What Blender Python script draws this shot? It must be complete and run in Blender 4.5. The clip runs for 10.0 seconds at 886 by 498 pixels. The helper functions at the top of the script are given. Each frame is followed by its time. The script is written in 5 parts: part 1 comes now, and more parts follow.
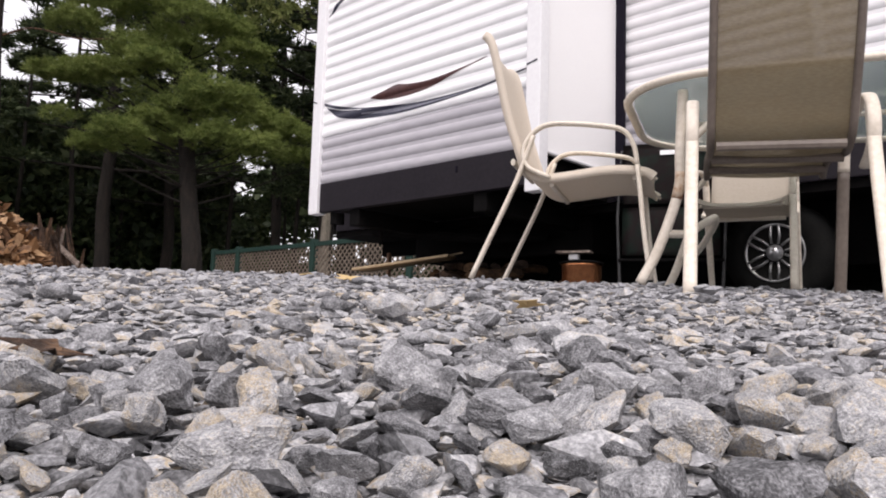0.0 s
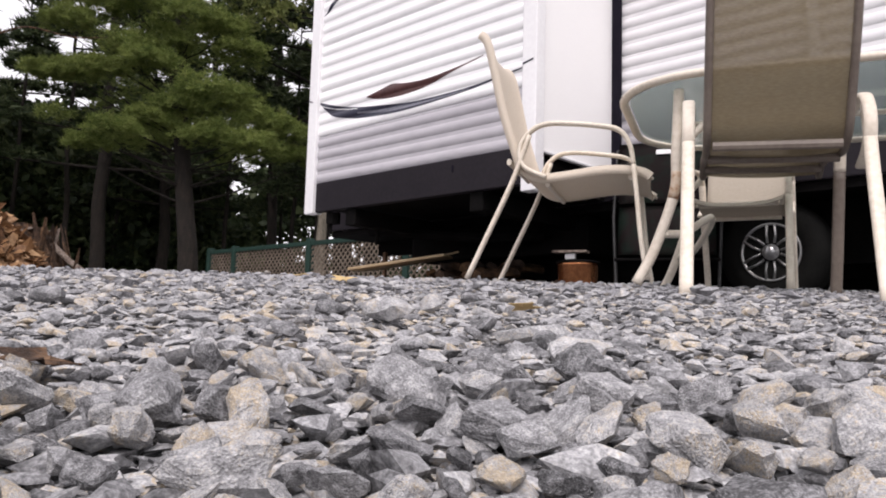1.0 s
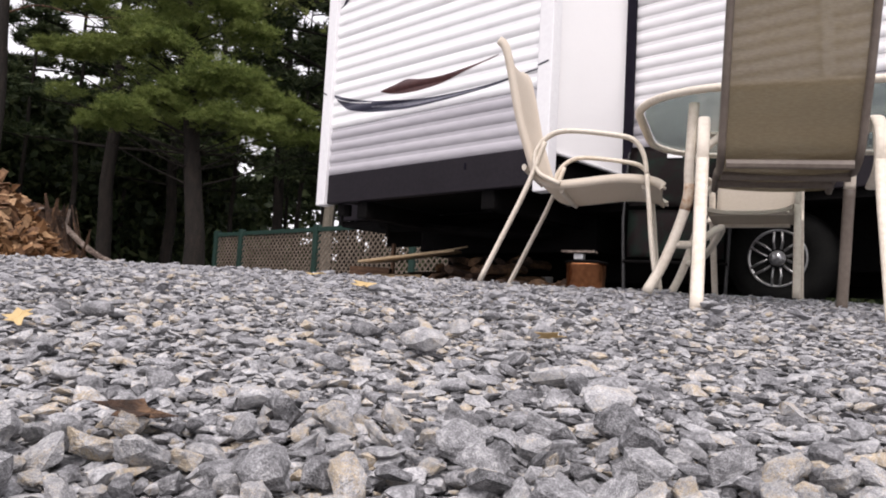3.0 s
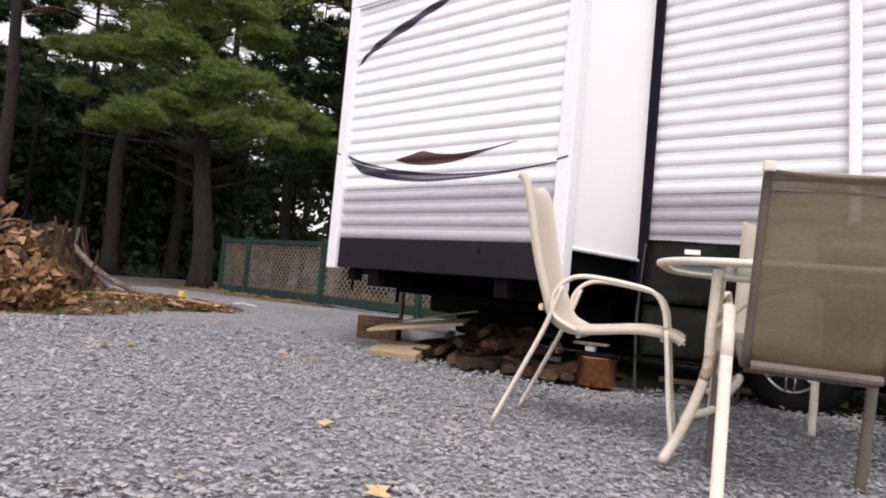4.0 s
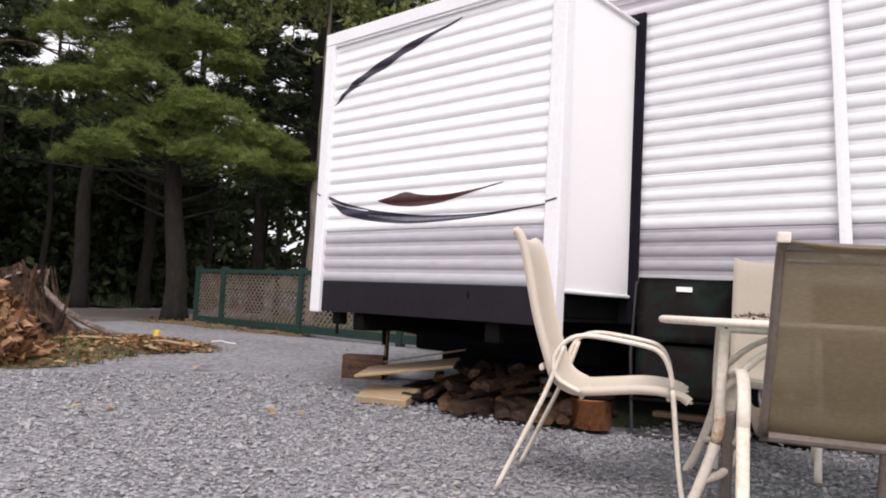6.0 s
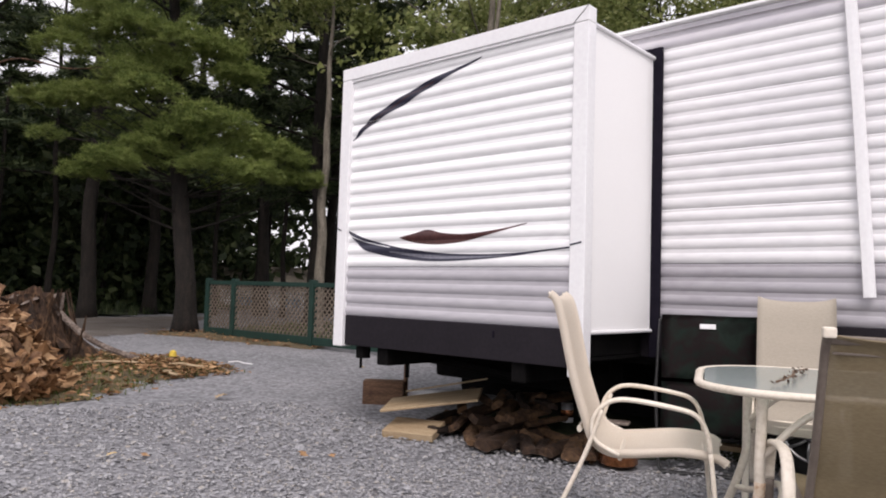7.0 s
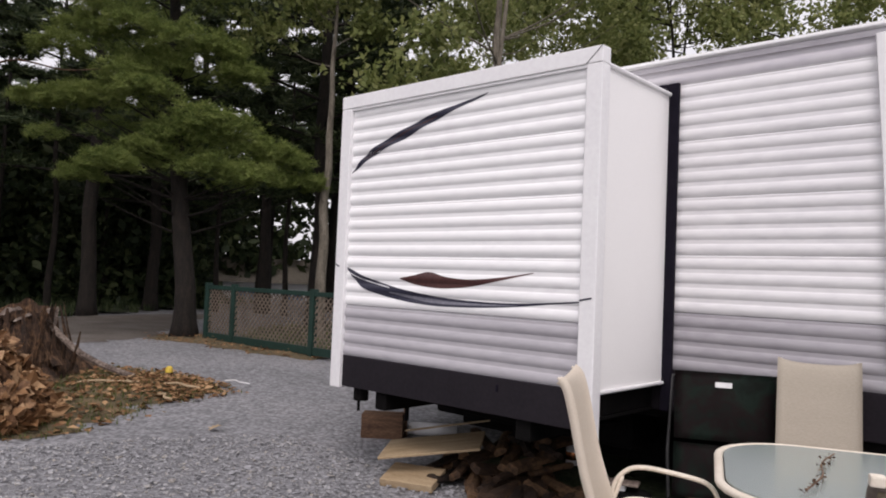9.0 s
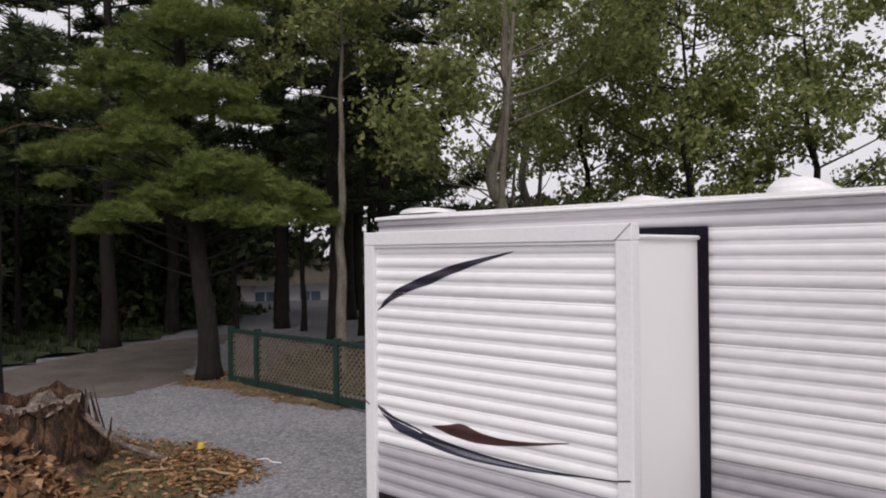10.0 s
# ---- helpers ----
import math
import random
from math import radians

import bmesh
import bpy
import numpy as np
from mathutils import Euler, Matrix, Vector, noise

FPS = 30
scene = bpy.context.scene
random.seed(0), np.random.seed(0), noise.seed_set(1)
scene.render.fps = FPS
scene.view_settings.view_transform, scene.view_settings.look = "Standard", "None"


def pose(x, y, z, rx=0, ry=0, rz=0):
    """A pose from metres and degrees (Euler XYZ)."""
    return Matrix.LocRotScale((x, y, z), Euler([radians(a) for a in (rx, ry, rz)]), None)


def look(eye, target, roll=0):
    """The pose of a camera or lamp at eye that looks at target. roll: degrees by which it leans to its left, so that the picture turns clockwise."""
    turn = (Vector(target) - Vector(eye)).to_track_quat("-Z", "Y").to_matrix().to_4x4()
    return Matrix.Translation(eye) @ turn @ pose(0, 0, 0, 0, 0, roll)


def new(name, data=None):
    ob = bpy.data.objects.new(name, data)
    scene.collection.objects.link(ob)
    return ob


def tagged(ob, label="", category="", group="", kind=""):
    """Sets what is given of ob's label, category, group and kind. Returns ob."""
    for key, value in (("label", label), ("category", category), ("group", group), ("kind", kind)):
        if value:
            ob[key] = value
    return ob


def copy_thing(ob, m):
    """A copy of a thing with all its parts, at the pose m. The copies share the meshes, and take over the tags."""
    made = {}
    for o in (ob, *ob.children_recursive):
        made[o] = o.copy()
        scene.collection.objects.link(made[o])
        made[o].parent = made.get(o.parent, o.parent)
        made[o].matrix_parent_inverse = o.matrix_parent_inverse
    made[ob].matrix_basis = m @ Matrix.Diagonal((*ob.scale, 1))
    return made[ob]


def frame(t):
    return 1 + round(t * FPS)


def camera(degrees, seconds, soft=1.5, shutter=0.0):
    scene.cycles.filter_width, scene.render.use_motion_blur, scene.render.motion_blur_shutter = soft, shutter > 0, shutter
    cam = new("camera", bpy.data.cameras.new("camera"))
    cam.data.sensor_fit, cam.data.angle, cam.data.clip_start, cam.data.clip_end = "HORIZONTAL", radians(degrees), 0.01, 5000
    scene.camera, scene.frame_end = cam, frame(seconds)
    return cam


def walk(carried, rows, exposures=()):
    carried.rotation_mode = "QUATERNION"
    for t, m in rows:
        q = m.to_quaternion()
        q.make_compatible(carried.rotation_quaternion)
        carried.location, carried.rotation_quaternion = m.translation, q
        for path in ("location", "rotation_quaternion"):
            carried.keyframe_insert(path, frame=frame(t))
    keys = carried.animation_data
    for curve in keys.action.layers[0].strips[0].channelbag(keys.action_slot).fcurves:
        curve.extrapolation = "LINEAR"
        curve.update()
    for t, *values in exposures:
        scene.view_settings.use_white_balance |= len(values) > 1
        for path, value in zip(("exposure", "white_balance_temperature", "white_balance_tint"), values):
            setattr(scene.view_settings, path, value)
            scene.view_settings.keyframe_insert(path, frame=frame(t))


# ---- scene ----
cam = camera(62.0, 10.0, 1.9)
PATH = [
    (0, (2.28, -3.159, -0.204), (0.913, -1.715, 0.006), 1.7),
    (0.5, (2.283, -3.159, -0.205), (0.917, -1.713, 0.002), 1.9),
    (1, (2.277, -3.154, -0.198), (0.916, -1.702, 0.009), 1.6),
    (1.5, (2.281, -3.135, -0.205), (0.931, -1.675, 0.008), 1.0),
    (2, (2.28, -3.122, -0.205), (0.938, -1.656, 0.018), 0.8),
    (2.2, (2.262, -3.107, -0.196), (0.926, -1.634, 0.024), 0.7),
    (3.3, (2.295, -3.301, -0.087), (0.915, -1.86, 0.051), 3.5),
    (3.5, (2.221, -3.329, 0.001), (0.852, -1.873, 0.087), -0.5),
    (4, (2.229, -3.281, 0.478), (0.848, -1.838, 0.588), 5.2),
    (4.5, (2.137, -3.305, 0.429), (0.795, -1.833, 0.605), -1.6),
    (5, (2.135, -3.256, 0.43), (0.817, -1.764, 0.621), 2.8),
    (5.5, (2.144, -3.273, 0.527), (0.819, -1.783, 0.686), 3.7),
    (6.8, (2.02, -3.367, 0.892), (0.688, -1.881, 1.023), 1.7),
    (7, (2.034, -3.439, 0.952), (0.705, -1.949, 1.073), 1.8),
    (7.5, (2.016, -3.312, 1.17), (0.661, -1.846, 1.278), 2.8),
    (8, (1.887, -3.255, 1.358), (0.551, -1.778, 1.539), 2.0),
    (8.5, (1.866, -3.324, 1.323), (0.536, -1.837, 1.454), -1.2),
    (9, (1.896, -3.289, 1.305), (0.559, -1.804, 1.392), 2.4),
    (9.5, (1.788, -3.246, 1.811), (0.444, -1.771, 1.94), 0.2),
    (10, (1.813, -3.355, 2.404), (0.45, -1.892, 2.412), -0.6),
]
LIGHTNESS = [(0.0, 0.42), (5.5, 0.5), (7.5, 0.22), (9.0, 0.02), (9.5, 0.02), (10.0, -0.16)]
walk(cam, [(t, look(eye, target, roll)) for t, eye, target, roll in PATH], [(t, e, 6550, 18) for t, e in LIGHTNESS])

# ---- light: bright overcast sky with a veiled sun ----
SUN_FROM = Vector((3.6, -4.4, 7.2)).normalized()
world = bpy.data.worlds.new("overcast_sky")
scene.world = world
world.use_nodes = True
wn, wl = world.node_tree.nodes, world.node_tree.links
sky = wn.new("ShaderNodeTexSky")
sky.sky_type, sky.sun_disc = "NISHITA", False
sky.sun_elevation = math.asin(SUN_FROM.z)
sky.sun_rotation = math.atan2(SUN_FROM.x, SUN_FROM.y)
sky.dust_density, sky.ozone_density = 4.0, 1.0
pale = wn.new("ShaderNodeHueSaturation")
pale.inputs["Saturation"].default_value = 0.22
wl.new(sky.outputs[0], pale.inputs["Color"])
cloud = wn.new("ShaderNodeMix")
cloud.data_type = "RGBA"
cloud.inputs[0].default_value = 0.6
cloud.inputs[7].default_value = (7.2, 7.25, 7.4, 1.0)
wl.new(pale.outputs[0], cloud.inputs[6])
wl.new(cloud.outputs[2], wn["Background"].inputs[0])
wn["Background"].inputs[1].default_value = 0.15
sun = new("sun", bpy.data.lights.new("sun", "SUN"))
sun.data.energy, sun.data.angle, sun.data.color = 1.25, radians(22), (1.0, 0.97, 0.93)
sun.matrix_world = look(SUN_FROM * 30, (0, 0, 0))


# ---- materials ----
def shade(name, colours, rough=0.6, scale=8.0, bump=0.15, fine=60.0, metal=0.0, spread=None, stretch=(1, 1, 1), spec=0.4, dist=0.004):
    """A surface of two or three colours in broad patches and fine grain, with fine relief. spread: 'island' or 'object' varies pieces."""
    m = bpy.data.materials.new(name)
    m.use_nodes = True
    n, l = m.node_tree.nodes, m.node_tree.links
    b = n["Principled BSDF"]
    b.inputs["Roughness"].default_value, b.inputs["Metallic"].default_value = rough, metal
    b.inputs["Specular IOR Level"].default_value = spec
    co, mp = n.new("ShaderNodeTexCoord"), n.new("ShaderNodeMapping")
    mp.inputs["Scale"].default_value = stretch
    l.new(co.outputs["Object"], mp.inputs["Vector"])
    big, small = n.new("ShaderNodeTexNoise"), n.new("ShaderNodeTexNoise")
    big.inputs["Scale"].default_value, small.inputs["Scale"].default_value = scale, fine
    big.inputs["Detail"].default_value, small.inputs["Detail"].default_value = 4, 5
    l.new(mp.outputs[0], big.inputs["Vector"]), l.new(mp.outputs[0], small.inputs["Vector"])
    mix = n.new("ShaderNodeMath")
    mix.operation = "MULTIPLY_ADD"
    l.new(small.outputs["Fac"], mix.inputs[0])
    mix.inputs[1].default_value = 0.5
    half = n.new("ShaderNodeMath")
    half.operation = "MULTIPLY"
    half.inputs[1].default_value = 0.5
    l.new(big.outputs["Fac"], half.inputs[0])
    l.new(half.outputs[0], mix.inputs[2])
    value = mix.outputs[0]
    if spread:
        if spread == "island":
            rnd = n.new("ShaderNodeNewGeometry").outputs["Random Per Island"]
        else:
            rnd = n.new("ShaderNodeObjectInfo").outputs["Random"]
        off = n.new("ShaderNodeMath")
        off.operation = "MULTIPLY_ADD"
        l.new(rnd, off.inputs[0])
        off.inputs[1].default_value = 0.42
        off.inputs[2].default_value = -0.21
        tot = n.new("ShaderNodeMath")
        l.new(off.outputs[0], tot.inputs[0]), l.new(value, tot.inputs[1])
        value = tot.outputs[0]
    ramp = n.new("ShaderNodeValToRGB")
    els = ramp.color_ramp.elements
    lo, hi = (0.25, 0.75) if spread else (0.36, 0.64)
    while len(els) < len(colours):
        els.new(0.5)
    for i, c in enumerate(colours):
        els[i].position = lo + (hi - lo) * i / max(1, len(colours) - 1)
        els[i].color = (*c, 1)
    l.new(value, ramp.inputs[0]), l.new(ramp.outputs[0], b.inputs["Base Color"])
    if bump:
        bp = n.new("ShaderNodeBump")
        bp.inputs["Strength"].default_value, bp.inputs["Distance"].default_value = bump, dist
        l.new(small.outputs["Fac"], bp.inputs["Height"]), l.new(bp.outputs[0], b.inputs["Normal"])
    return m


def leafy(name, colours, rough=0.55, through_light=0.38):
    """Foliage: colour varies from leaf to leaf, with a little light coming through."""
    m = shade(name, colours, rough, 0.7, 0, 5.0, spread="island", spec=0.25)
    n, l = m.node_tree.nodes, m.node_tree.links
    b, out = n["Principled BSDF"], n["Material Output"]
    tr, mix = n.new("ShaderNodeBsdfTranslucent"), n.new("ShaderNodeMixShader")
    l.new(b.inputs["Base Color"].links[0].from_socket, tr.inputs["Color"])
    mix.inputs[0].default_value = through_light
    l.new(b.outputs[0], mix.inputs[1]), l.new(tr.outputs[0], mix.inputs[2]), l.new(mix.outputs[0], out.inputs[0])
    return m


def sling_cloth(name, colours, open_share):
    """Woven outdoor mesh cloth: threads with small gaps that let some light and view through."""
    m = shade(name, colours, 0.75, 3.0, 0.3, 260, stretch=(0.25, 1, 1), spec=0.2, dist=0.001)
    n, l = m.node_tree.nodes, m.node_tree.links
    b, out = n["Principled BSDF"], n["Material Output"]
    see, tr = n.new("ShaderNodeBsdfTransparent"), n.new("ShaderNodeBsdfTranslucent")
    m1, m2 = n.new("ShaderNodeMixShader"), n.new("ShaderNodeMixShader")
    l.new(b.inputs["Base Color"].links[0].from_socket, tr.inputs["Color"])
    m1.inputs[0].default_value, m2.inputs[0].default_value = 0.22, open_share
    l.new(b.outputs[0], m1.inputs[1]), l.new(tr.outputs[0], m1.inputs[2])
    l.new(m1.outputs[0], m2.inputs[1]), l.new(see.outputs[0], m2.inputs[2]), l.new(m2.outputs[0], out.inputs[0])
    return m


def glass(name, colour, rough):
    m = bpy.data.materials.new(name)
    m.use_nodes = True
    n, l = m.node_tree.nodes, m.node_tree.links
    b = n["Principled BSDF"]
    b.inputs["Base Color"].default_value = (*colour, 1)
    b.inputs["Roughness"].default_value = rough
    b.inputs["Transmission Weight"].default_value = 0.72
    b.inputs["IOR"].default_value = 1.45
    nz, bp = n.new("ShaderNodeTexNoise"), n.new("ShaderNodeBump")
    nz.inputs["Scale"].default_value = 90
    bp.inputs["Strength"].default_value, bp.inputs["Distance"].default_value = 0.15, 0.002
    l.new(nz.outputs["Fac"], bp.inputs["Height"]), l.new(bp.outputs[0], b.inputs["Normal"])
    return m


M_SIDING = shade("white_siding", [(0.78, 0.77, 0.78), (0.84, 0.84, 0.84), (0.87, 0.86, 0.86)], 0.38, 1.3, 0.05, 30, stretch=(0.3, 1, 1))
# the BODY colours are siding darkened for weaker light on the long wall
M_SIDING_BODY = shade("dimmed_white_siding", [(0.64, 0.63, 0.645), (0.70, 0.69, 0.70), (0.74, 0.73, 0.735)], 0.42, 1.3, 0.05, 30, stretch=(0.3, 1, 1))
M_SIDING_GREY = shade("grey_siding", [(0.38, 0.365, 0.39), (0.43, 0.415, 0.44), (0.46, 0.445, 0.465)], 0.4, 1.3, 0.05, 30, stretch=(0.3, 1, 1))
M_GREY_BODY = shade("dimmed_grey_siding", [(0.30, 0.285, 0.31), (0.35, 0.335, 0.36), (0.38, 0.365, 0.385)], 0.42, 1.3, 0.05, 30, stretch=(0.3, 1, 1))
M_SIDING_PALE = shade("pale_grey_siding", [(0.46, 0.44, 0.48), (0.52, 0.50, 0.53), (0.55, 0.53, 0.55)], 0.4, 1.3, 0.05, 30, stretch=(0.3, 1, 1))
M_TRIM = shade("white_trim", [(0.74, 0.73, 0.74), (0.81, 0.81, 0.81)], 0.35, 2.0, 0.03, 40)
M_PANEL = shade("smooth_white_panel", [(0.85, 0.84, 0.83), (0.89, 0.88, 0.87)], 0.42, 1.0, 0.03, 120)
M_SKIRT = shade("charcoal_skirt", [(0.012, 0.010, 0.013), (0.019, 0.016, 0.02)], 0.65, 2.5, 0.05, 50, spec=0.15)
M_SEAL = shade("black_rubber", [(0.006, 0.005, 0.01), (0.012, 0.01, 0.017)], 0.85, 12, 0.2, 80, spec=0.1)
M_UNDER = shade("black_steel", [(0.004, 0.004, 0.004), (0.009, 0.008, 0.008)], 0.9, 6, 0.2, 60, spec=0.05)
M_NAVY = shade("navy_decal", [(0.012, 0.012, 0.03), (0.03, 0.03, 0.05)], 0.3, 2, 0.0, 60)
M_SILVER = shade("silver_decal", [(0.09, 0.09, 0.12), (0.2, 0.2, 0.23)], 0.3, 3, 0.0, 60)
M_MAROON = shade("maroon_decal", [(0.045, 0.014, 0.014), (0.09, 0.035, 0.03)], 0.3, 3, 0.0, 60)
M_TYRE = shade("tyre_rubber", [(0.006, 0.006, 0.006), (0.012, 0.012, 0.011)], 0.9, 10, 0.3, 90, spec=0.1)
M_ALLOY = shade("alloy", [(0.34, 0.34, 0.34), (0.5, 0.5, 0.49)], 0.32, 8, 0.05, 60, metal=0.9)
M_DARK_ALLOY = shade("dark_alloy", [(0.03, 0.03, 0.03), (0.05, 0.05, 0.05)], 0.35, 8, 0.05, 60, metal=0.4)
M_CREAM = shade("cream_paint", [(0.60, 0.53, 0.43), (0.70, 0.63, 0.53), (0.74, 0.68, 0.58)], 0.42, 6, 0.08, 70)
M_RUST = shade("rusty_cream", [(0.25, 0.10, 0.04), (0.55, 0.42, 0.30), (0.66, 0.58, 0.48)], 0.6, 14, 0.25, 60)
M_SLING = sling_cloth("beige_sling", [(0.66, 0.58, 0.48), (0.74, 0.67, 0.57)], 0.03)
M_BEIGE_SLING = sling_cloth("dull_beige_sling", [(0.44, 0.39, 0.32), (0.53, 0.475, 0.395)], 0.06)
M_TAN_SLING = sling_cloth("taupe_sling", [(0.21, 0.165, 0.10), (0.30, 0.243, 0.15)], 0.27)
# frame paint darkened for the shade on rails, crossbars and front legs
M_CREAM_SHADED = shade("shaded_cream_paint", [(0.12, 0.095, 0.078), (0.17, 0.14, 0.115)], 0.5, 6, 0.08, 70)
M_GLASS = glass("rippled_glass", (0.66, 0.75, 0.73), 0.16)
M_CAMO = shade("camouflage_cloth", [(0.005, 0.008, 0.006), (0.012, 0.026, 0.018), (0.016, 0.007, 0.008), (0.008, 0.018, 0.013)], 0.85, 5, 0.1, 9)
M_CHROME = shade("worn_chrome", [(0.35, 0.35, 0.36), (0.55, 0.55, 0.55)], 0.3, 20, 0.05, 80, metal=0.8)
M_WHITE_MARK = shade("white_print", [(0.7, 0.7, 0.7), (0.8, 0.8, 0.8)], 0.6, 20, 0, 60)
M_BLOCK = shade("dark_timber", [(0.06, 0.03, 0.018), (0.13, 0.07, 0.04), (0.2, 0.12, 0.07)], 0.8, 4, 0.3, 40, stretch=(1, 6, 6))
M_PLANK = shade("pale_timber", [(0.24, 0.165, 0.09), (0.36, 0.265, 0.16), (0.44, 0.34, 0.22)], 0.75, 3, 0.25, 40, stretch=(1, 7, 7))
M_LOG = shade("split_firewood", [(0.012, 0.007, 0.005), (0.045, 0.024, 0.013), (0.16, 0.09, 0.045)], 0.85, 7, 0.6, 40, spread="object", dist=0.01)
M_COPPER = shade("copper_sheet", [(0.34, 0.13, 0.06), (0.56, 0.25, 0.11)], 0.26, 9, 0.1, 40, metal=0.95)
M_FENCE = shade("green_fence_paint", [(0.006, 0.024, 0.018), (0.011, 0.038, 0.028)], 0.6, 5, 0.15, 50)
M_LATTICE = shade("tan_lattice", [(0.11, 0.085, 0.063), (0.19, 0.152, 0.118)], 0.75, 5, 0.15, 50)
M_BARK = shade("pine_bark", [(0.005, 0.004, 0.003), (0.013, 0.0095, 0.007), (0.028, 0.02, 0.015)], 0.9, 5, 0.9, 26, stretch=(3, 3, 0.7), dist=0.03)
M_BARK_PALE = shade("grey_bark", [(0.08, 0.07, 0.055), (0.16, 0.14, 0.11), (0.24, 0.21, 0.17)], 0.9, 5, 0.8, 26, stretch=(3, 3, 0.7), dist=0.02)
M_NEEDLE = leafy("pine_needles", [(0.058, 0.088, 0.022), (0.17, 0.225, 0.055), (0.33, 0.37, 0.12)])
M_NEEDLE_DARK = leafy("dark_needles", [(0.017, 0.028, 0.013), (0.044, 0.064, 0.027), (0.115, 0.138, 0.063)])
M_LEAF = leafy("tree_leaves", [(0.10, 0.127, 0.04), (0.21, 0.245, 0.08), (0.39, 0.40, 0.17)], 0.5, 0.5)
M_DRY = leafy("dry_leaves", [(0.085, 0.04, 0.018), (0.23, 0.12, 0.055), (0.46, 0.29, 0.155)], 0.75, 0.15)
M_YELLOW = leafy("yellow_leaf", [(0.5, 0.34, 0.14), (0.66, 0.5, 0.26)], 0.7, 0.2)
M_CAP = shade("yellow_plastic", [(0.55, 0.38, 0.04), (0.68, 0.5, 0.08)], 0.45, 20, 0.1, 60)
M_GRASS = leafy("grass_blades", [(0.05, 0.075, 0.02), (0.1, 0.13, 0.035), (0.2, 0.17, 0.07)], 0.6, 0.2)
M_STUMP = shade("rotten_stump", [(0.014, 0.009, 0.006), (0.058, 0.031, 0.018), (0.2, 0.115, 0.062)], 0.9, 6, 0.9, 30, stretch=(2, 2, 0.6), dist=0.03)
M_SHARD = shade("rotten_wood_slab", [(0.03, 0.016, 0.01), (0.19, 0.10, 0.05), (0.42, 0.27, 0.15)], 0.85, 9, 0.6, 45, spread="island", dist=0.01)
M_STUMP_TOP = shade("weathered_grey_wood", [(0.05, 0.035, 0.028), (0.15, 0.115, 0.095), (0.30, 0.25, 0.21)], 0.9, 8, 0.8, 40, dist=0.02)
GREYS = [(0.08, 0.08, 0.083), (0.185, 0.185, 0.191), (0.28, 0.28, 0.287), (0.39, 0.388, 0.39), (0.385, 0.325, 0.245)]
SOFT_GREYS = [(0.20, 0.20, 0.21), (0.26, 0.26, 0.272), (0.295, 0.295, 0.307), (0.34, 0.34, 0.346), (0.32, 0.29, 0.25)]


def stone_surface(name, spread, grain, colours, bump, speck):
    """Crushed stone: each piece its own grey, tan or near-white, mottled and speckled with mineral grain."""
    m = shade(name, colours, 0.9, grain * 0.12, bump, grain, spread=spread, spec=0.2, dist=0.2 / grain)
    n, l = m.node_tree.nodes, m.node_tree.links
    b = n["Principled BSDF"]
    base = b.inputs["Base Color"].links[0].from_socket
    co, sp, st = n.new("ShaderNodeTexCoord"), n.new("ShaderNodeTexNoise"), n.new("ShaderNodeTexNoise")
    sp.inputs["Scale"].default_value, sp.inputs["Detail"].default_value, sp.inputs["Roughness"].default_value = grain * 1.3, 6, 0.75
    st.inputs["Scale"].default_value, st.inputs["Detail"].default_value = grain * 0.25, 3
    l.new(co.outputs["Object"], sp.inputs["Vector"]), l.new(co.outputs["Object"], st.inputs["Vector"])
    r1, r2 = n.new("ShaderNodeMapRange"), n.new("ShaderNodeMapRange")
    for r, lo, hi in ((r1, 1 - speck, 1 + speck * 1.2), (r2, 0.8, 1.22)):
        r.inputs["From Min"].default_value, r.inputs["From Max"].default_value = 0.33, 0.67
        r.inputs["To Min"].default_value, r.inputs["To Max"].default_value = lo, hi
    l.new(sp.outputs["Fac"], r1.inputs[0]), l.new(st.outputs["Fac"], r2.inputs[0])
    mul, col = n.new("ShaderNodeMath"), n.new("ShaderNodeVectorMath")
    mul.operation, col.operation = "MULTIPLY", "SCALE"
    l.new(r1.outputs[0], mul.inputs[0]), l.new(r2.outputs[0], mul.inputs[1])
    l.new(base, col.inputs[0]), l.new(mul.outputs[0], col.inputs["Scale"])
    l.new(col.outputs[0], b.inputs["Base Color"])
    lump = n.new("ShaderNodeBump")
    lump.inputs["Strength"].default_value, lump.inputs["Distance"].default_value = 0.45, 0.004
    l.new(st.outputs["Fac"], lump.inputs["Height"])
    l.new(b.inputs["Normal"].links[0].from_socket, lump.inputs["Normal"])
    l.new(lump.outputs[0], b.inputs["Normal"])
    return m


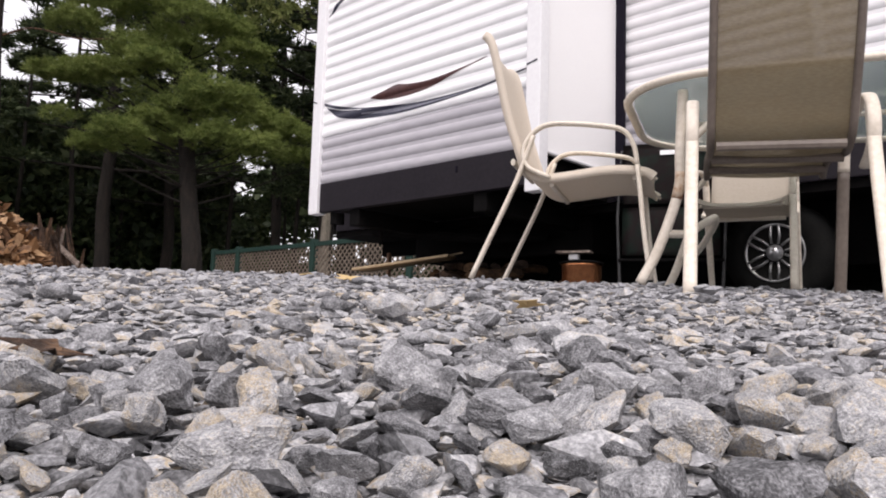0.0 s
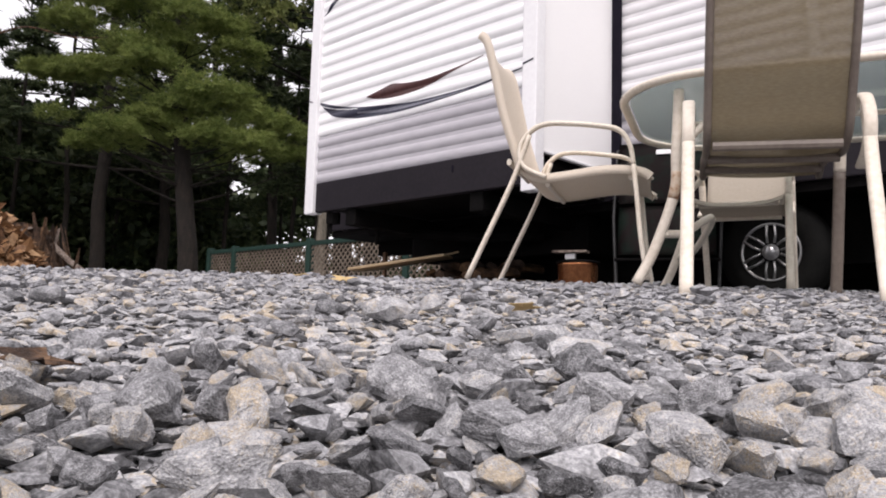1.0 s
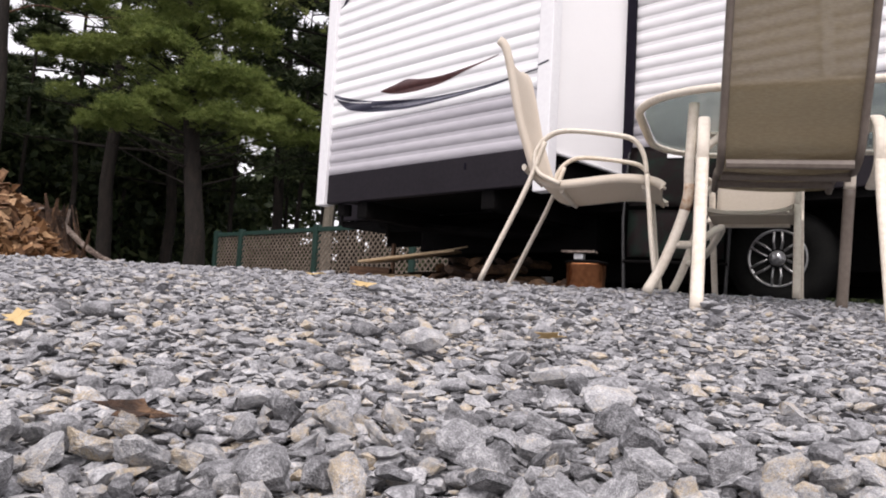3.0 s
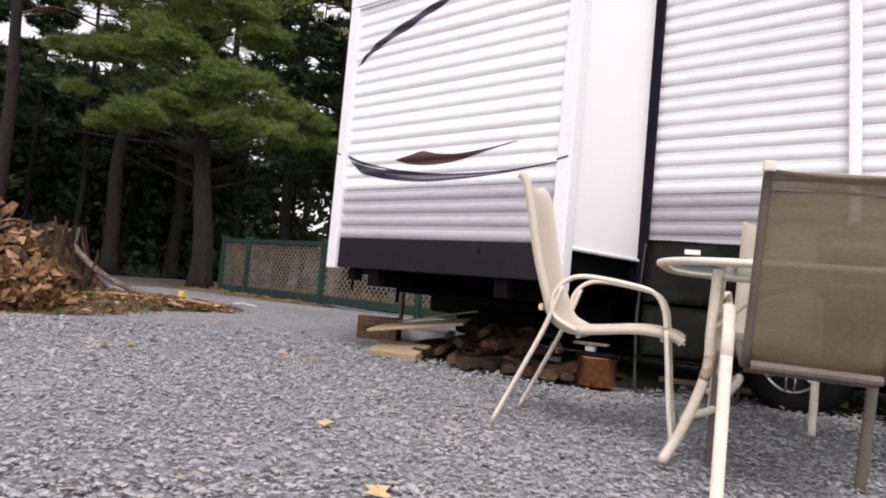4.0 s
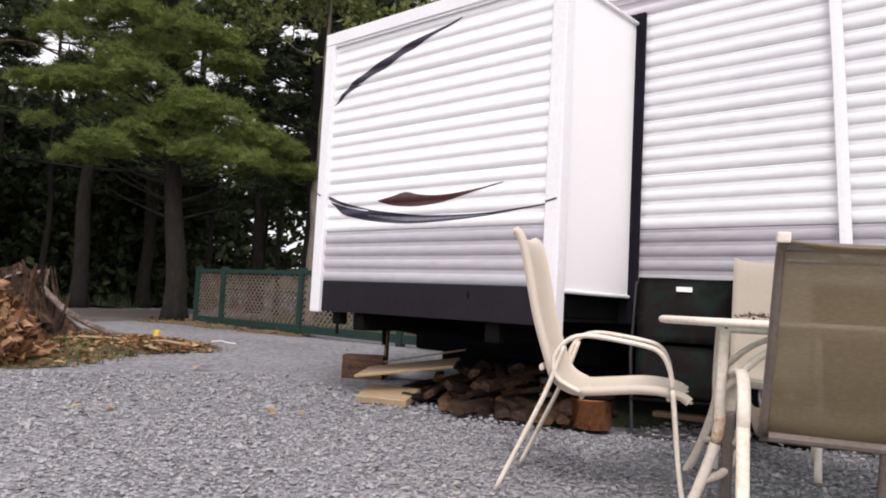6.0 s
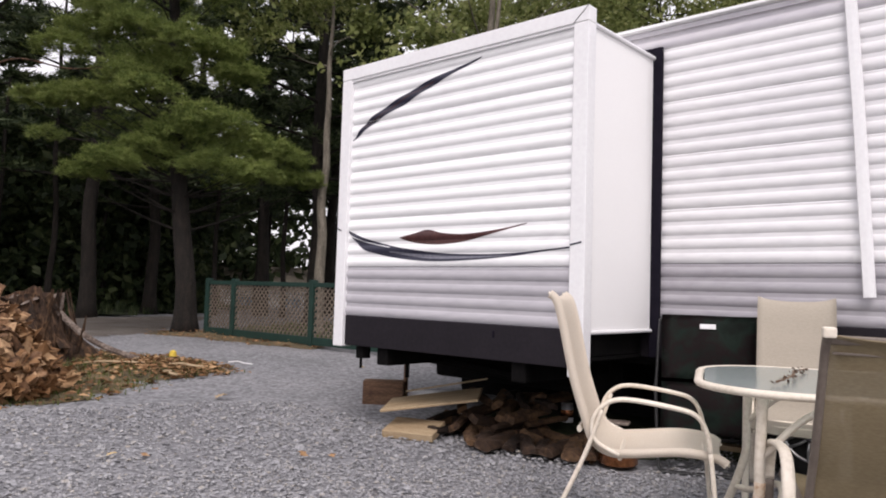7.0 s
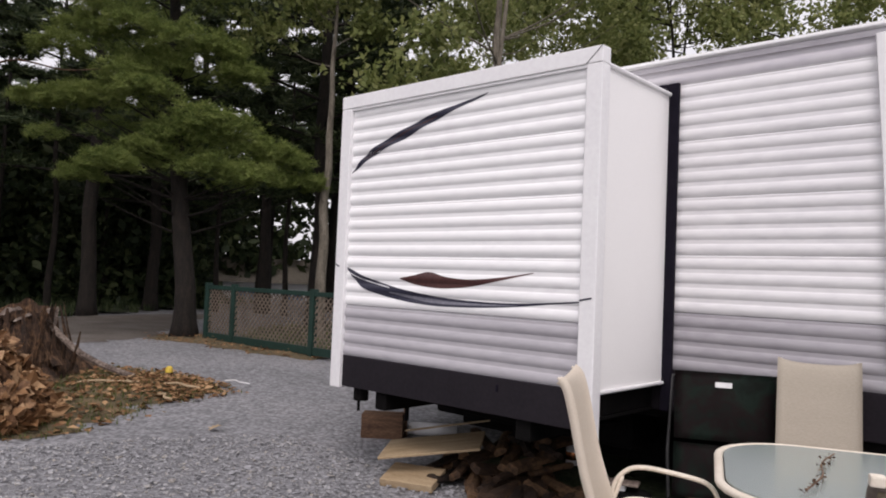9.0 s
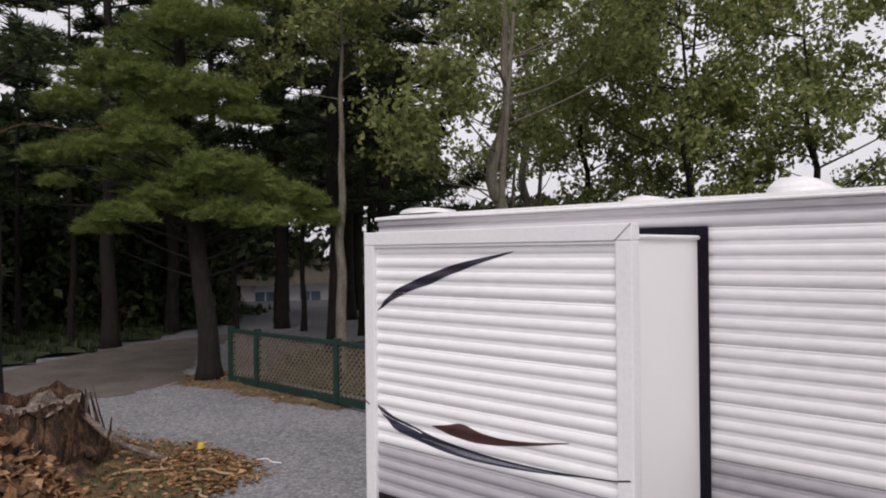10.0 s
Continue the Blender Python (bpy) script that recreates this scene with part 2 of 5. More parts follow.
def bed_surface(name):
    """Packed gravel too far off to tell apart: small cells of differing grey, dark between, with broad worn patches."""
    m = shade(name, [(0.185, 0.185, 0.194), (0.245, 0.245, 0.257), (0.285, 0.28, 0.29)], 0.95, 0.45, 0.0, 9, spec=0.2)
    n, l = m.node_tree.nodes, m.node_tree.links
    b = n["Principled BSDF"]
    base = b.inputs["Base Color"].links[0].from_socket
    co, vo, sep = n.new("ShaderNodeTexCoord"), n.new("ShaderNodeTexVoronoi"), n.new("ShaderNodeSeparateColor")
    vo.inputs["Scale"].default_value = 26
    l.new(co.outputs["Object"], vo.inputs["Vector"]), l.new(vo.outputs["Color"], sep.inputs[0])
    a, d, mul, col = n.new("ShaderNodeMapRange"), n.new("ShaderNodeMapRange"), n.new("ShaderNodeMath"), n.new("ShaderNodeVectorMath")
    a.inputs["To Min"].default_value, a.inputs["To Max"].default_value = 0.78, 1.22
    d.inputs["From Min"].default_value, d.inputs["From Max"].default_value = 0.35, 0.75
    d.inputs["To Min"].default_value, d.inputs["To Max"].default_value = 1.06, 0.7
    mul.operation, col.operation = "MULTIPLY", "SCALE"
    l.new(sep.outputs[0], a.inputs[0]), l.new(vo.outputs["Distance"], d.inputs[0])
    l.new(a.outputs[0], mul.inputs[0]), l.new(d.outputs[0], mul.inputs[1])
    l.new(base, col.inputs[0]), l.new(mul.outputs[0], col.inputs["Scale"]), l.new(col.outputs[0], b.inputs["Base Color"])
    bp = n.new("ShaderNodeBump")
    bp.invert = True
    bp.inputs["Strength"].default_value, bp.inputs["Distance"].default_value = 0.9, 0.015
    l.new(vo.outputs["Distance"], bp.inputs["Height"]), l.new(bp.outputs[0], b.inputs["Normal"])
    return m


M_STONE = stone_surface("crushed_stone", "island", 380, GREYS, 0.5, 0.4)
M_STONE_FAR = stone_surface("small_crushed_stone", "island", 300, SOFT_GREYS, 0.2, 0.25)
M_STONE_ONE = stone_surface("crushed_stone_piece", "object", 34, GREYS, 0.45, 0.45)
M_GROUND = bed_surface("gravel_bed")
# brown dirt, with the shade of the trees darkened into its colour
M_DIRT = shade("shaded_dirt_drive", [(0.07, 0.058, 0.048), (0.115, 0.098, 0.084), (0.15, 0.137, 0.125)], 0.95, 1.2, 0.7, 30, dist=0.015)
M_SOIL = shade("leaf_litter_soil", [(0.05, 0.04, 0.022), (0.11, 0.085, 0.045), (0.2, 0.13, 0.07)], 0.95, 2.5, 0.8, 30, dist=0.02)
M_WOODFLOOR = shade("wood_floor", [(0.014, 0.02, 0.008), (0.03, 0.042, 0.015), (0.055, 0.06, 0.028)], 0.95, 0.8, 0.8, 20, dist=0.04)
M_WINDOW = shade("window_pane", [(0.10, 0.16, 0.24), (0.16, 0.24, 0.34)], 0.12, 2, 0.0, 20, spec=0.8)
M_ROOF = shade("white_roof_membrane", [(0.68, 0.68, 0.68), (0.78, 0.78, 0.77)], 0.5, 2, 0.05, 30)


# ---- building helpers ----
def part(name, bm, material, parent, label="", smooth=False):
    me = bpy.data.meshes.new(name)
    bm.to_mesh(me)
    bm.free()
    me.materials.append(material)
    if smooth:
        me.shade_smooth()
    ob = new(name, me)
    ob.parent = parent
    if label:
        tagged(ob, label)
    return ob


def thing(name, label, category, m=None, group="", kind=""):
    ob = tagged(new(name), label, category, group, kind)
    ob.empty_display_size = 0.1
    if m is not None:
        ob.matrix_basis = m
    return ob


def add_box(bm, lo, hi, bevel=0.0, m=None):
    size, mid = [b - a for a, b in zip(lo, hi)], [(a + b) / 2 for a, b in zip(lo, hi)]
    vs = bmesh.ops.create_cube(bm, size=1, matrix=Matrix.LocRotScale(mid, None, size))["verts"]
    if bevel:
        es = list({e for v in vs for e in v.link_edges})
        vs = bmesh.ops.bevel(bm, geom=es, offset=bevel, segments=2, affect="EDGES", profile=0.6)["verts"]
        vs = list({v for v in vs} | set())
    if m is not None:
        island = {v for v in vs}
        bmesh.ops.transform(bm, matrix=m, verts=[v for v in bm.verts if v in island] if not bevel else list({u for v in vs for f in v.link_faces for u in f.verts}))
    return bm


def box_bm(lo, hi, bevel=0.0):
    return add_box(bmesh.new(), lo, hi, bevel)


def spline(pts, steps=6):
    """A smooth line through the points."""
    p = [Vector(q) for q in pts]
    p = [p[0] * 2 - p[1]] + p + [p[-1] * 2 - p[-2]]
    out = []
    for i in range(1, len(p) - 2):
        for k in range(steps):
            t = k / steps
            a, b, c, d = p[i - 1], p[i], p[i + 1], p[i + 2]
            out.append(0.5 * (2 * b + (c - a) * t + (2 * a - 5 * b + 4 * c - d) * t * t + (3 * b - a - 3 * c + d) * t ** 3))
    return out + [p[-2]]


def sweep(bm, pts, w, h=None, side=None, seg=8, taper=None, closed=False, power=1.0):
    """A bar along the points: w across (along side), h thick; with taper, factors along it."""
    pts = [Vector(q) for q in pts]
    h = h or w
    n = len(pts)
    rings, ref = [], Vector(side) if side is not None else None
    for i, p in enumerate(pts):
        t = (pts[(i + 1) % n if closed else min(i + 1, n - 1)] - pts[(i - 1) % n if closed else max(i - 1, 0)]).normalized()
        if ref is None:
            ref = t.orthogonal()
        s = (ref - t * ref.dot(t)).normalized()
        if side is None:
            ref = s
        u = t.cross(s)
        k = taper[i] if taper else 1.0
        ring = []
        for j in range(seg):
            a = 2 * math.pi * j / seg
            c, q = math.cos(a), math.sin(a)
            c, q = math.copysign(abs(c) ** power, c), math.copysign(abs(q) ** power, q)
            ring.append(bm.verts.new(p + s * (c * w / 2 * k) + u * (q * h / 2 * k)))
        rings.append(ring)
    for i in range(n if closed else n - 1):
        a, b = rings[i], rings[(i + 1) % n]
        for j in range(seg):
            bm.faces.new((a[j], a[(j + 1) % seg], b[(j + 1) % seg], b[j]))
    if not closed:
        bm.faces.new(rings[0][::-1])
        bm.faces.new(rings[-1])
    return bm


def bar(pts, w, h=None, side=None, seg=8, **k):
    return sweep(bmesh.new(), pts, w, h, side, seg, **k)


def lathe(bm, profile, centre, axis="Z", seg=32):
    """Turns (radius, height) pairs round an axis through centre."""
    rings = []
    for r, hgt in profile:
        ring = []
        for j in range(seg):
            a = 2 * math.pi * j / seg
            x, y = r * math.cos(a), r * math.sin(a)
            v = {"Z": (x, y, hgt), "Y": (x, hgt, y), "X": (hgt, x, y)}[axis]
            ring.append(bm.verts.new(Vector(centre) + Vector(v)))
        rings.append(ring)
    for a, b in zip(rings, rings[1:]):
        for j in range(seg):
            bm.faces.new((a[j], a[(j + 1) % seg], b[(j + 1) % seg], b[j]))
    for end, ring in ((0, rings[0]), (1, rings[-1])):
        if profile[-end][0] > 1e-4:
            bm.faces.new(ring[::-1] if not end else ring)
    bmesh.ops.recalc_face_normals(bm, faces=bm.faces)
    return bm


def mesh_object(name, verts, faces, material, parent, label="", smooth=False):
    """A mesh from numpy arrays of places and of triangles or quads."""
    me = bpy.data.meshes.new(name)
    k = faces.shape[1]
    me.vertices.add(len(verts)), me.loops.add(faces.size), me.polygons.add(len(faces))
    me.vertices.foreach_set("co", np.ascontiguousarray(verts, dtype=np.float32).ravel())
    me.loops.foreach_set("vertex_index", np.ascontiguousarray(faces, dtype=np.int32).ravel())
    me.polygons.foreach_set("loop_start", np.arange(0, faces.size, k, dtype=np.int32))
    me.polygons.foreach_set("use_smooth", np.full(len(faces), smooth))
    me.update(calc_edges=True)
    me.materials.append(material)
    ob = new(name, me)
    ob.parent = parent
    if label:
        tagged(ob, label)
    return ob


def turns(rng, n, tilt=math.pi, up=None):
    """n random turns: full about z, up to tilt about a level axis."""
    a, t, d = rng.uniform(0, 2 * math.pi, n), rng.uniform(-tilt, tilt, n), rng.uniform(0, 2 * math.pi, n)
    ca, sa, ct, st, cd, sd = np.cos(a), np.sin(a), np.cos(t), np.sin(t), np.cos(d), np.sin(d)
    z, o = np.zeros(n), np.ones(n)
    rz = np.stack([ca, -sa, z, sa, ca, z, z, z, o], 1).reshape(n, 3, 3)
    rx = np.stack([o, z, z, z, ct, -st, z, st, ct], 1).reshape(n, 3, 3)
    rd = np.stack([cd, -sd, z, sd, cd, z, z, z, o], 1).reshape(n, 3, 3)
    return rd @ rx @ rz


def scatter(shapes, pick, places, rots, sizes):
    """Joins copies of small shapes (places, faces) into one array of places and faces."""
    vs, fs, base = [], [], 0
    for i, (sv, sf) in enumerate(shapes):
        at = np.where(pick == i)[0]
        if not len(at):
            continue
        v = np.einsum("nij,nkj->nki", rots[at], sv[None] * sizes[at][:, None, :]) + places[at][:, None, :]
        vs.append(v.reshape(-1, 3))
        fs.append((sf[None] + (base + np.arange(len(at)) * len(sv))[:, None, None]).reshape(-1, sf.shape[1]))
        base += len(at) * len(sv)
    return np.concatenate(vs), np.concatenate(fs)


# ---- the lie of the land: level round the trailer, falling to the open gravel, rising a little to the fence ----
HOME = Vector((2.27, -3.2))
AHEAD = Vector((-0.69, 0.72))


def land(x, y):
    s = (x - HOME.x) * AHEAD.x + (y - HOME.y) * AHEAD.y
    lin = np.clip(-0.295 + 0.1 * s, -0.36, 3.0)
    return -0.03 * np.log1p(np.exp(-lin / 0.03)) + 0.065 * np.clip((s - 4.5) / 6.0, 0.0, 1.0)


# ---- travel trailer ----
RIB = 0.0845


def rib(z, z0):
    """How far the corrugated siding stands out at height z."""
    k = (z - z0) / RIB
    t = k - math.floor(k)
    out = 0.0105 * max(0.0, math.sin(math.pi * min(1.0, t / 0.72))) ** 0.8
    if int(math.floor(k)) % 4 == 3 and t > 0.86:
        out -= 0.006
    return out


def siding(x0, x1, zlo, zhi, y, z0, columns=2):
    bm = bmesh.new()
    n = max(2, int(round((zhi - zlo) / RIB * 14)))
    rows = []
    for i in range(n + 1):
        z = zlo + (zhi - zlo) * i / n
        rows.append([bm.verts.new((x0 + (x1 - x0) * j / columns, y - rib(z, z0), z)) for j in range(columns + 1)])
    for a, b in zip(rows, rows[1:]):
        for j in range(columns):
            bm.faces.new((a[j], a[j + 1], b[j + 1], b[j]))
    return bm


def along(pts, x):
    """Height of a broken line at x."""
    return float(np.interp(x, [p[0] for p in pts], [p[1] for p in pts]))


def decal(upper, lower, y=-0.002, z0=0.783, columns=56, rows=10):
    """A sticker between two lines that lies on the corrugated face."""
    bm = bmesh.new()
    up, lo = spline([(a, 0, b) for a, b in upper], 8), spline([(a, 0, b) for a, b in lower], 8)
    up, lo = [(v.x, v.z) for v in up], [(v.x, v.z) for v in lo]
    xa, xb = up[0][0], up[-1][0]
    grid = []
    for i in range(columns + 1):
        x = xa + (xb - xa) * i / columns
        a, b = along(lo, x), along(up, x)
        b = max(b, a + 0.002)
        grid.append([bm.verts.new((x, y - rib(a + (b - a) * j / rows, z0), a + (b - a) * j / rows)) for j in range(rows + 1)])
    for a, b in zip(grid, grid[1:]):
        for j in range(rows):
            bm.faces.new((a[j], b[j], b[j + 1], a[j + 1]))
    return bm


def build_trailer():
    T = thing("travel_trailer", "white corrugated travel trailer with an extended slide-out on gravel", "trailer")
    # main body: the long wall faces the chairs
    X0, X1, Y0, Y1 = -2.86, 8.4, 0.865, 3.35
    body = part("body", box_bm((X0, Y0 + 0.02, 0.62), (X1, Y1, 2.664), 0.02), M_TRIM, T)
    W0 = 0.845
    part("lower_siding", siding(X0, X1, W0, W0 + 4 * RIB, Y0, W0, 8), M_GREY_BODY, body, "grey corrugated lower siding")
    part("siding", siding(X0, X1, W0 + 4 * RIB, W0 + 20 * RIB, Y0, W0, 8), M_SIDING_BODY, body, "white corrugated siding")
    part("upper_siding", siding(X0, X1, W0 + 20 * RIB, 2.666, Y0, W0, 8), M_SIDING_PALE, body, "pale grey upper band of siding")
    part("skirt", box_bm((X0, Y0 - 0.004, 0.60), (X1, Y0 + 0.03, W0), 0.008), M_SKIRT, T, "charcoal lower skirt panel")
    bm = bmesh.new()
    prof = [(Y0 - 0.012, 2.668), (Y0 - 0.024, 2.676), (Y0 - 0.02, 2.70), (Y0 + 0.3, 2.735), (2.2, 2.76), (Y1 - 0.3, 2.735), (Y1, 2.69), (Y1, 2.668)]
    for a, b in ((X0 - 0.03, X1 + 0.03),):
        ra, rb = [bm.verts.new((a, *p)) for p in prof], [bm.verts.new((b, *p)) for p in prof]
        for i in range(len(prof) - 1):
            bm.faces.new((ra[i], ra[i + 1], rb[i + 1], rb[i]))
        bm.faces.new(ra), bm.faces.new(rb[::-1])
        bm.faces.new((ra[0], rb[0], rb[-1], ra[-1]))
    bmesh.ops.recalc_face_normals(bm, faces=bm.faces)
    roof = part("roof", bm, M_ROOF, T, "white crowned roof membrane")
    part("gutter", bar([(X0 - 0.02, Y0 - 0.026, 2.682), (X1, Y0 - 0.026, 2.682)], 0.018, 0.016, (0, 0, 1), 6), M_TRIM, roof)
    part("gutter_seam", box_bm((X0, Y0 - 0.018, 2.628), (X1, Y0 - 0.003, 2.65)), M_GREY_BODY, roof, "grey strip below the roof edge")
    for (x, y, w, d, h) in ((-2.6, 1.2, 0.42, 0.3, 0.05), (-1.97, 2.0, 0.2, 0.2, 0.05), (-0.95, 2.0, 0.34, 0.36, 0.09), (0.2, 2.0, 0.38, 0.42, 0.15), (3.5, 2.1, 0.4, 0.4, 0.15)):
        bm = bmesh.new()
        lo = [bm.verts.new((x + sx * w / 2, y + sy * d / 2, 2.735)) for sx, sy in ((-1, -1), (1, -1), (1, 1), (-1, 1))]
        mid = [bm.verts.new((x + sx * w / 2, y + sy * d / 2, 2.735 + h * 0.5)) for sx, sy in ((-1, -1), (1, -1), (1, 1), (-1, 1))]
        hi = [bm.verts.new((x - w * 0.12 + sx * w * 0.24, y + sy * d * 0.32, 2.735 + h)) for sx, sy in ((-1, -1), (1, -1), (1, 1), (-1, 1))]
        for a, b in ((lo, mid), (mid, hi)):
            for i in range(4):
                bm.faces.new((a[i], a[(i + 1) % 4], b[(i + 1) % 4], b[i]))
        bm.faces.new(hi)
        bmesh.ops.bevel(bm, geom=list(bm.edges), offset=0.012, segments=2, affect="EDGES")
        part("roof_vent", bm, M_TRIM, roof, "white roof vent cover", True)
    # a white upright strip and the awning arm on the long wall
    part("awning_arm", bar([(1.07, Y0 - 0.04, 2.63), (1.11, Y0 - 0.045, 2.0), (1.16, Y0 - 0.05, 1.0)], 0.06, 0.03, (1, 0, 0), 8, power=0.5), M_TRIM, T, "white awning arm")
    # slide-out
    S = part("slide_out", box_bm((-1.99, 0.055, 0.78), (-0.064, 0.98, 2.48), 0.004), M_PANEL, T, "white slide-out room")
    part("under_frame", box_bm((-1.985, 0.055, 0.624), (-0.105, 0.83, 0.776), 0.004), M_UNDER, S, "black steel under-frame")
    F0 = 0.783
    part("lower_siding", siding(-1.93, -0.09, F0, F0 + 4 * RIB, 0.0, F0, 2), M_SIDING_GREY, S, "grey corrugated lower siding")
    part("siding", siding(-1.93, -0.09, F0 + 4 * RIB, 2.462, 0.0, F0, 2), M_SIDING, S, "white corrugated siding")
    part("skirt", box_bm((-1.94, -0.006, 0.575), (-0.08, 0.05, F0), 0.006), M_SKIRT, S, "charcoal skirt panel")
    for name, lo, hi in (("side_flange", (-2.022, -0.032, 0.565), (-1.925, 0.05, 2.452)), ("side_flange", (-0.095, -0.032, 0.53), (0.0, 0.05, 2.452)), ("top_flange", (-2.022, -0.034, 2.452), (0.0, 0.05, 2.54))):
        part(name, box_bm(lo, hi, 0.007), M_TRIM, S, "white flange trim")
    part("flange_joint", bar([(-0.094, -0.036, 2.454), (-0.002, -0.036, 2.538)], 0.004, 0.003, None, 4), M_SEAL, S)
    part("inner_lip", box_bm((-1.93, -0.026, 2.436), (-0.09, -0.002, 2.451), 0.003), M_TRIM, S)
    part("inner_shadow_gap", box_bm((-1.925, -0.004, 2.424), (-0.095, 0.004, 2.436)), M_SEAL, S)
    side = part("side_wall", box_bm((-0.062, 0.05, 0.765), (-0.044, 0.838, 2.47), 0.003), M_PANEL, S, "smooth white side wall")
    part("edge_strip", bar([(-0.036, 0.05, 0.765), (-0.036, 0.838, 0.765)], 0.022, 0.018, (0, 0, 1), 8), M_TRIM, S)
    part("edge_strip", bar([(-0.036, 0.05, 2.472), (-0.036, 0.838, 2.472)], 0.026, 0.022, (0, 0, 1), 8), M_TRIM, S)
    for lo, hi in (((-0.052, 0.826, 0.60), (0.016, 0.852, 2.54)), ((-2.05, 0.826, 2.485), (-0.054, 0.852, 2.54)), ((-2.05, 0.826, 0.62), (-1.995, 0.852, 2.48))):
        part("seal", box_bm(lo, hi, 0.008), M_SEAL, S, "black rubber seal")
    part("bottom_panel", box_bm((-1.9, 0.06, 0.60), (-0.1, 0.83, 0.62)), M_UNDER, S)
    sw_up = [(-1.93, 1.375), (-1.75, 1.318), (-1.52, 1.266), (-1.31, 1.234), (-1.03, 1.205), (-0.77, 1.196), (-0.53, 1.198), (-0.3, 1.212), (-0.096, 1.23)]
    sw_lo = [(-1.93, 1.365), (-1.78, 1.25), (-1.62, 1.206), (-1.43, 1.177), (-1.22, 1.159), (-1.03, 1.154), (-0.77, 1.162), (-0.53, 1.178), (-0.3, 1.203), (-0.096, 1.222)]
    part("swoosh_decal", decal(sw_up, sw_lo), M_NAVY, S, "dark navy swoosh stripe")
    part("swoosh_highlight", decal([(-1.5, 1.225), (-1.15, 1.196), (-0.85, 1.185), (-0.5, 1.189)], [(-1.5, 1.215), (-1.15, 1.172), (-0.85, 1.170), (-0.5, 1.184)], -0.004), M_SILVER, S, "silver streak in the swoosh")
    part("pinstripe_decal", decal([(-1.93, 1.352), (-1.75, 1.296), (-1.5, 1.252)], [(-1.93, 1.347), (-1.75, 1.291), (-1.5, 1.247)], -0.004), M_TRIM, S)
    part("diamond_decal", decal([(-1.41, 1.313), (-1.28, 1.336), (-1.17, 1.357), (-1.02, 1.330), (-0.84, 1.320), (-0.62, 1.338), (-0.4, 1.370)], [(-1.41, 1.308), (-1.3, 1.280), (-1.16, 1.264), (-1.02, 1.262), (-0.84, 1.279), (-0.62, 1.320), (-0.4, 1.366)]), M_MAROON, S, "maroon pointed flash")
    part("arc_decal", decal([(-1.916, 2.018), (-1.79, 2.126), (-1.63, 2.2), (-1.42, 2.268), (-1.23, 2.322), (-1.0, 2.366), (-0.757, 2.404)], [(-1.916, 2.01), (-1.79, 2.076), (-1.63, 2.143), (-1.42, 2.203), (-1.23, 2.268), (-1.0, 2.336), (-0.757, 2.4)]), M_NAVY, S, "dark curved upper stripe")
    part("arc_pinstripe", decal([(-1.80, 2.1), (-1.45, 2.235), (-1.15, 2.318)], [(-1.80, 2.095), (-1.45, 2.229), (-1.15, 2.312)], -0.004), M_MAROON, S)
    for xa, za, xb, zb in ((-2.02, 1.395, -1.975, 1.375), (-0.09, 1.236, -0.02, 1.25)):
        part("stripe_end", bar([(xa, -0.0345, za), (xb, -0.0345, zb)], 0.009, 0.003, (0, 0, 1), 4), M_NAVY, S)
    part("access_tab", box_bm((-0.62, -0.012, 0.705), (-0.607, -0.004, 0.745), 0.002), M_SEAL, S)
    # running gear and frame
    part("chassis_rail", box_bm((X0 + 0.1, 1.35, 0.42), (X1, 1.43, 0.60), 0.01), M_UNDER, T)
    part("chassis_rail", box_bm((X0 + 0.1, 2.9, 0.42), (X1, 2.98, 0.60), 0.01), M_UNDER, T)
    part("belly_pan", box_bm((X0, Y0 + 0.03, 0.55), (X1, Y1, 0.60)), M_UNDER, T)
    # added box, no known part: keeps light from behind out of the underside
    part("light_blocker", box_bm((-2.1, 1.47, 0.12), (7.0, 2.88, 0.548), 0.04), M_UNDER, T, "black box that blocks light under the trailer")
    # second added box, fills the dark mass behind the slide-out
    part("dark_filler", box_bm((-1.95, 0.98, 0.30), (-0.3, 1.33, 0.548), 0.03), M_UNDER, T, "black box added to darken the underside")
    part("slide_rail", box_bm((-1.62, 0.02, 0.46), (-1.52, 1.6, 0.575), 0.01), M_UNDER, T)
    part("slide_rail", box_bm((-0.5, 0.02, 0.46), (-0.40, 1.6, 0.575), 0.01), M_UNDER, T)
    part("drain_pipe", bar([(-1.95, 0.55, 0.5), (-1.5, 0.62, 0.46), (-0.9, 0.7, 0.40), (-0.6, 0.9, 0.42)], 0.07), M_UNDER, T)
    part("hanging_valve", bar([(-1.8, 0.06, 0.57), (-1.8, 0.06, 0.49)], 0.10, 0.08), M_UNDER, T)
    part("valve_rod", bar([(-1.81, 0.05, 0.49), (-1.81, 0.05, 0.42)], 0.02), M_UNDER, T)
    part("valve_rod", bar([(-1.6, 0.3, 0.5), (-1.6, 0.3, 0.36)], 0.03), M_UNDER, T)
    # tandem wheels: deep spokes in a black tyre
    for wx in (0.85, 1.69):
        c = Vector((wx, 0.98, 0.25))
        wheel = part("wheel", lathe(bmesh.new(), [(0.165, 0.03), (0.17, 0.16), (0.0, 0.16)], c, "Y"), M_DARK_ALLOY, T, "dark alloy wheel with six bright spokes")
        part("tyre", lathe(bmesh.new(), [(0.16, 0.0), (0.185, -0.022), (0.24, -0.028), (0.275, -0.005), (0.29, 0.04), (0.29, 0.16), (0.27, 0.2), (0.16, 0.2)], c, "Y", 48), M_TYRE, wheel, "black rubber tyre", True)
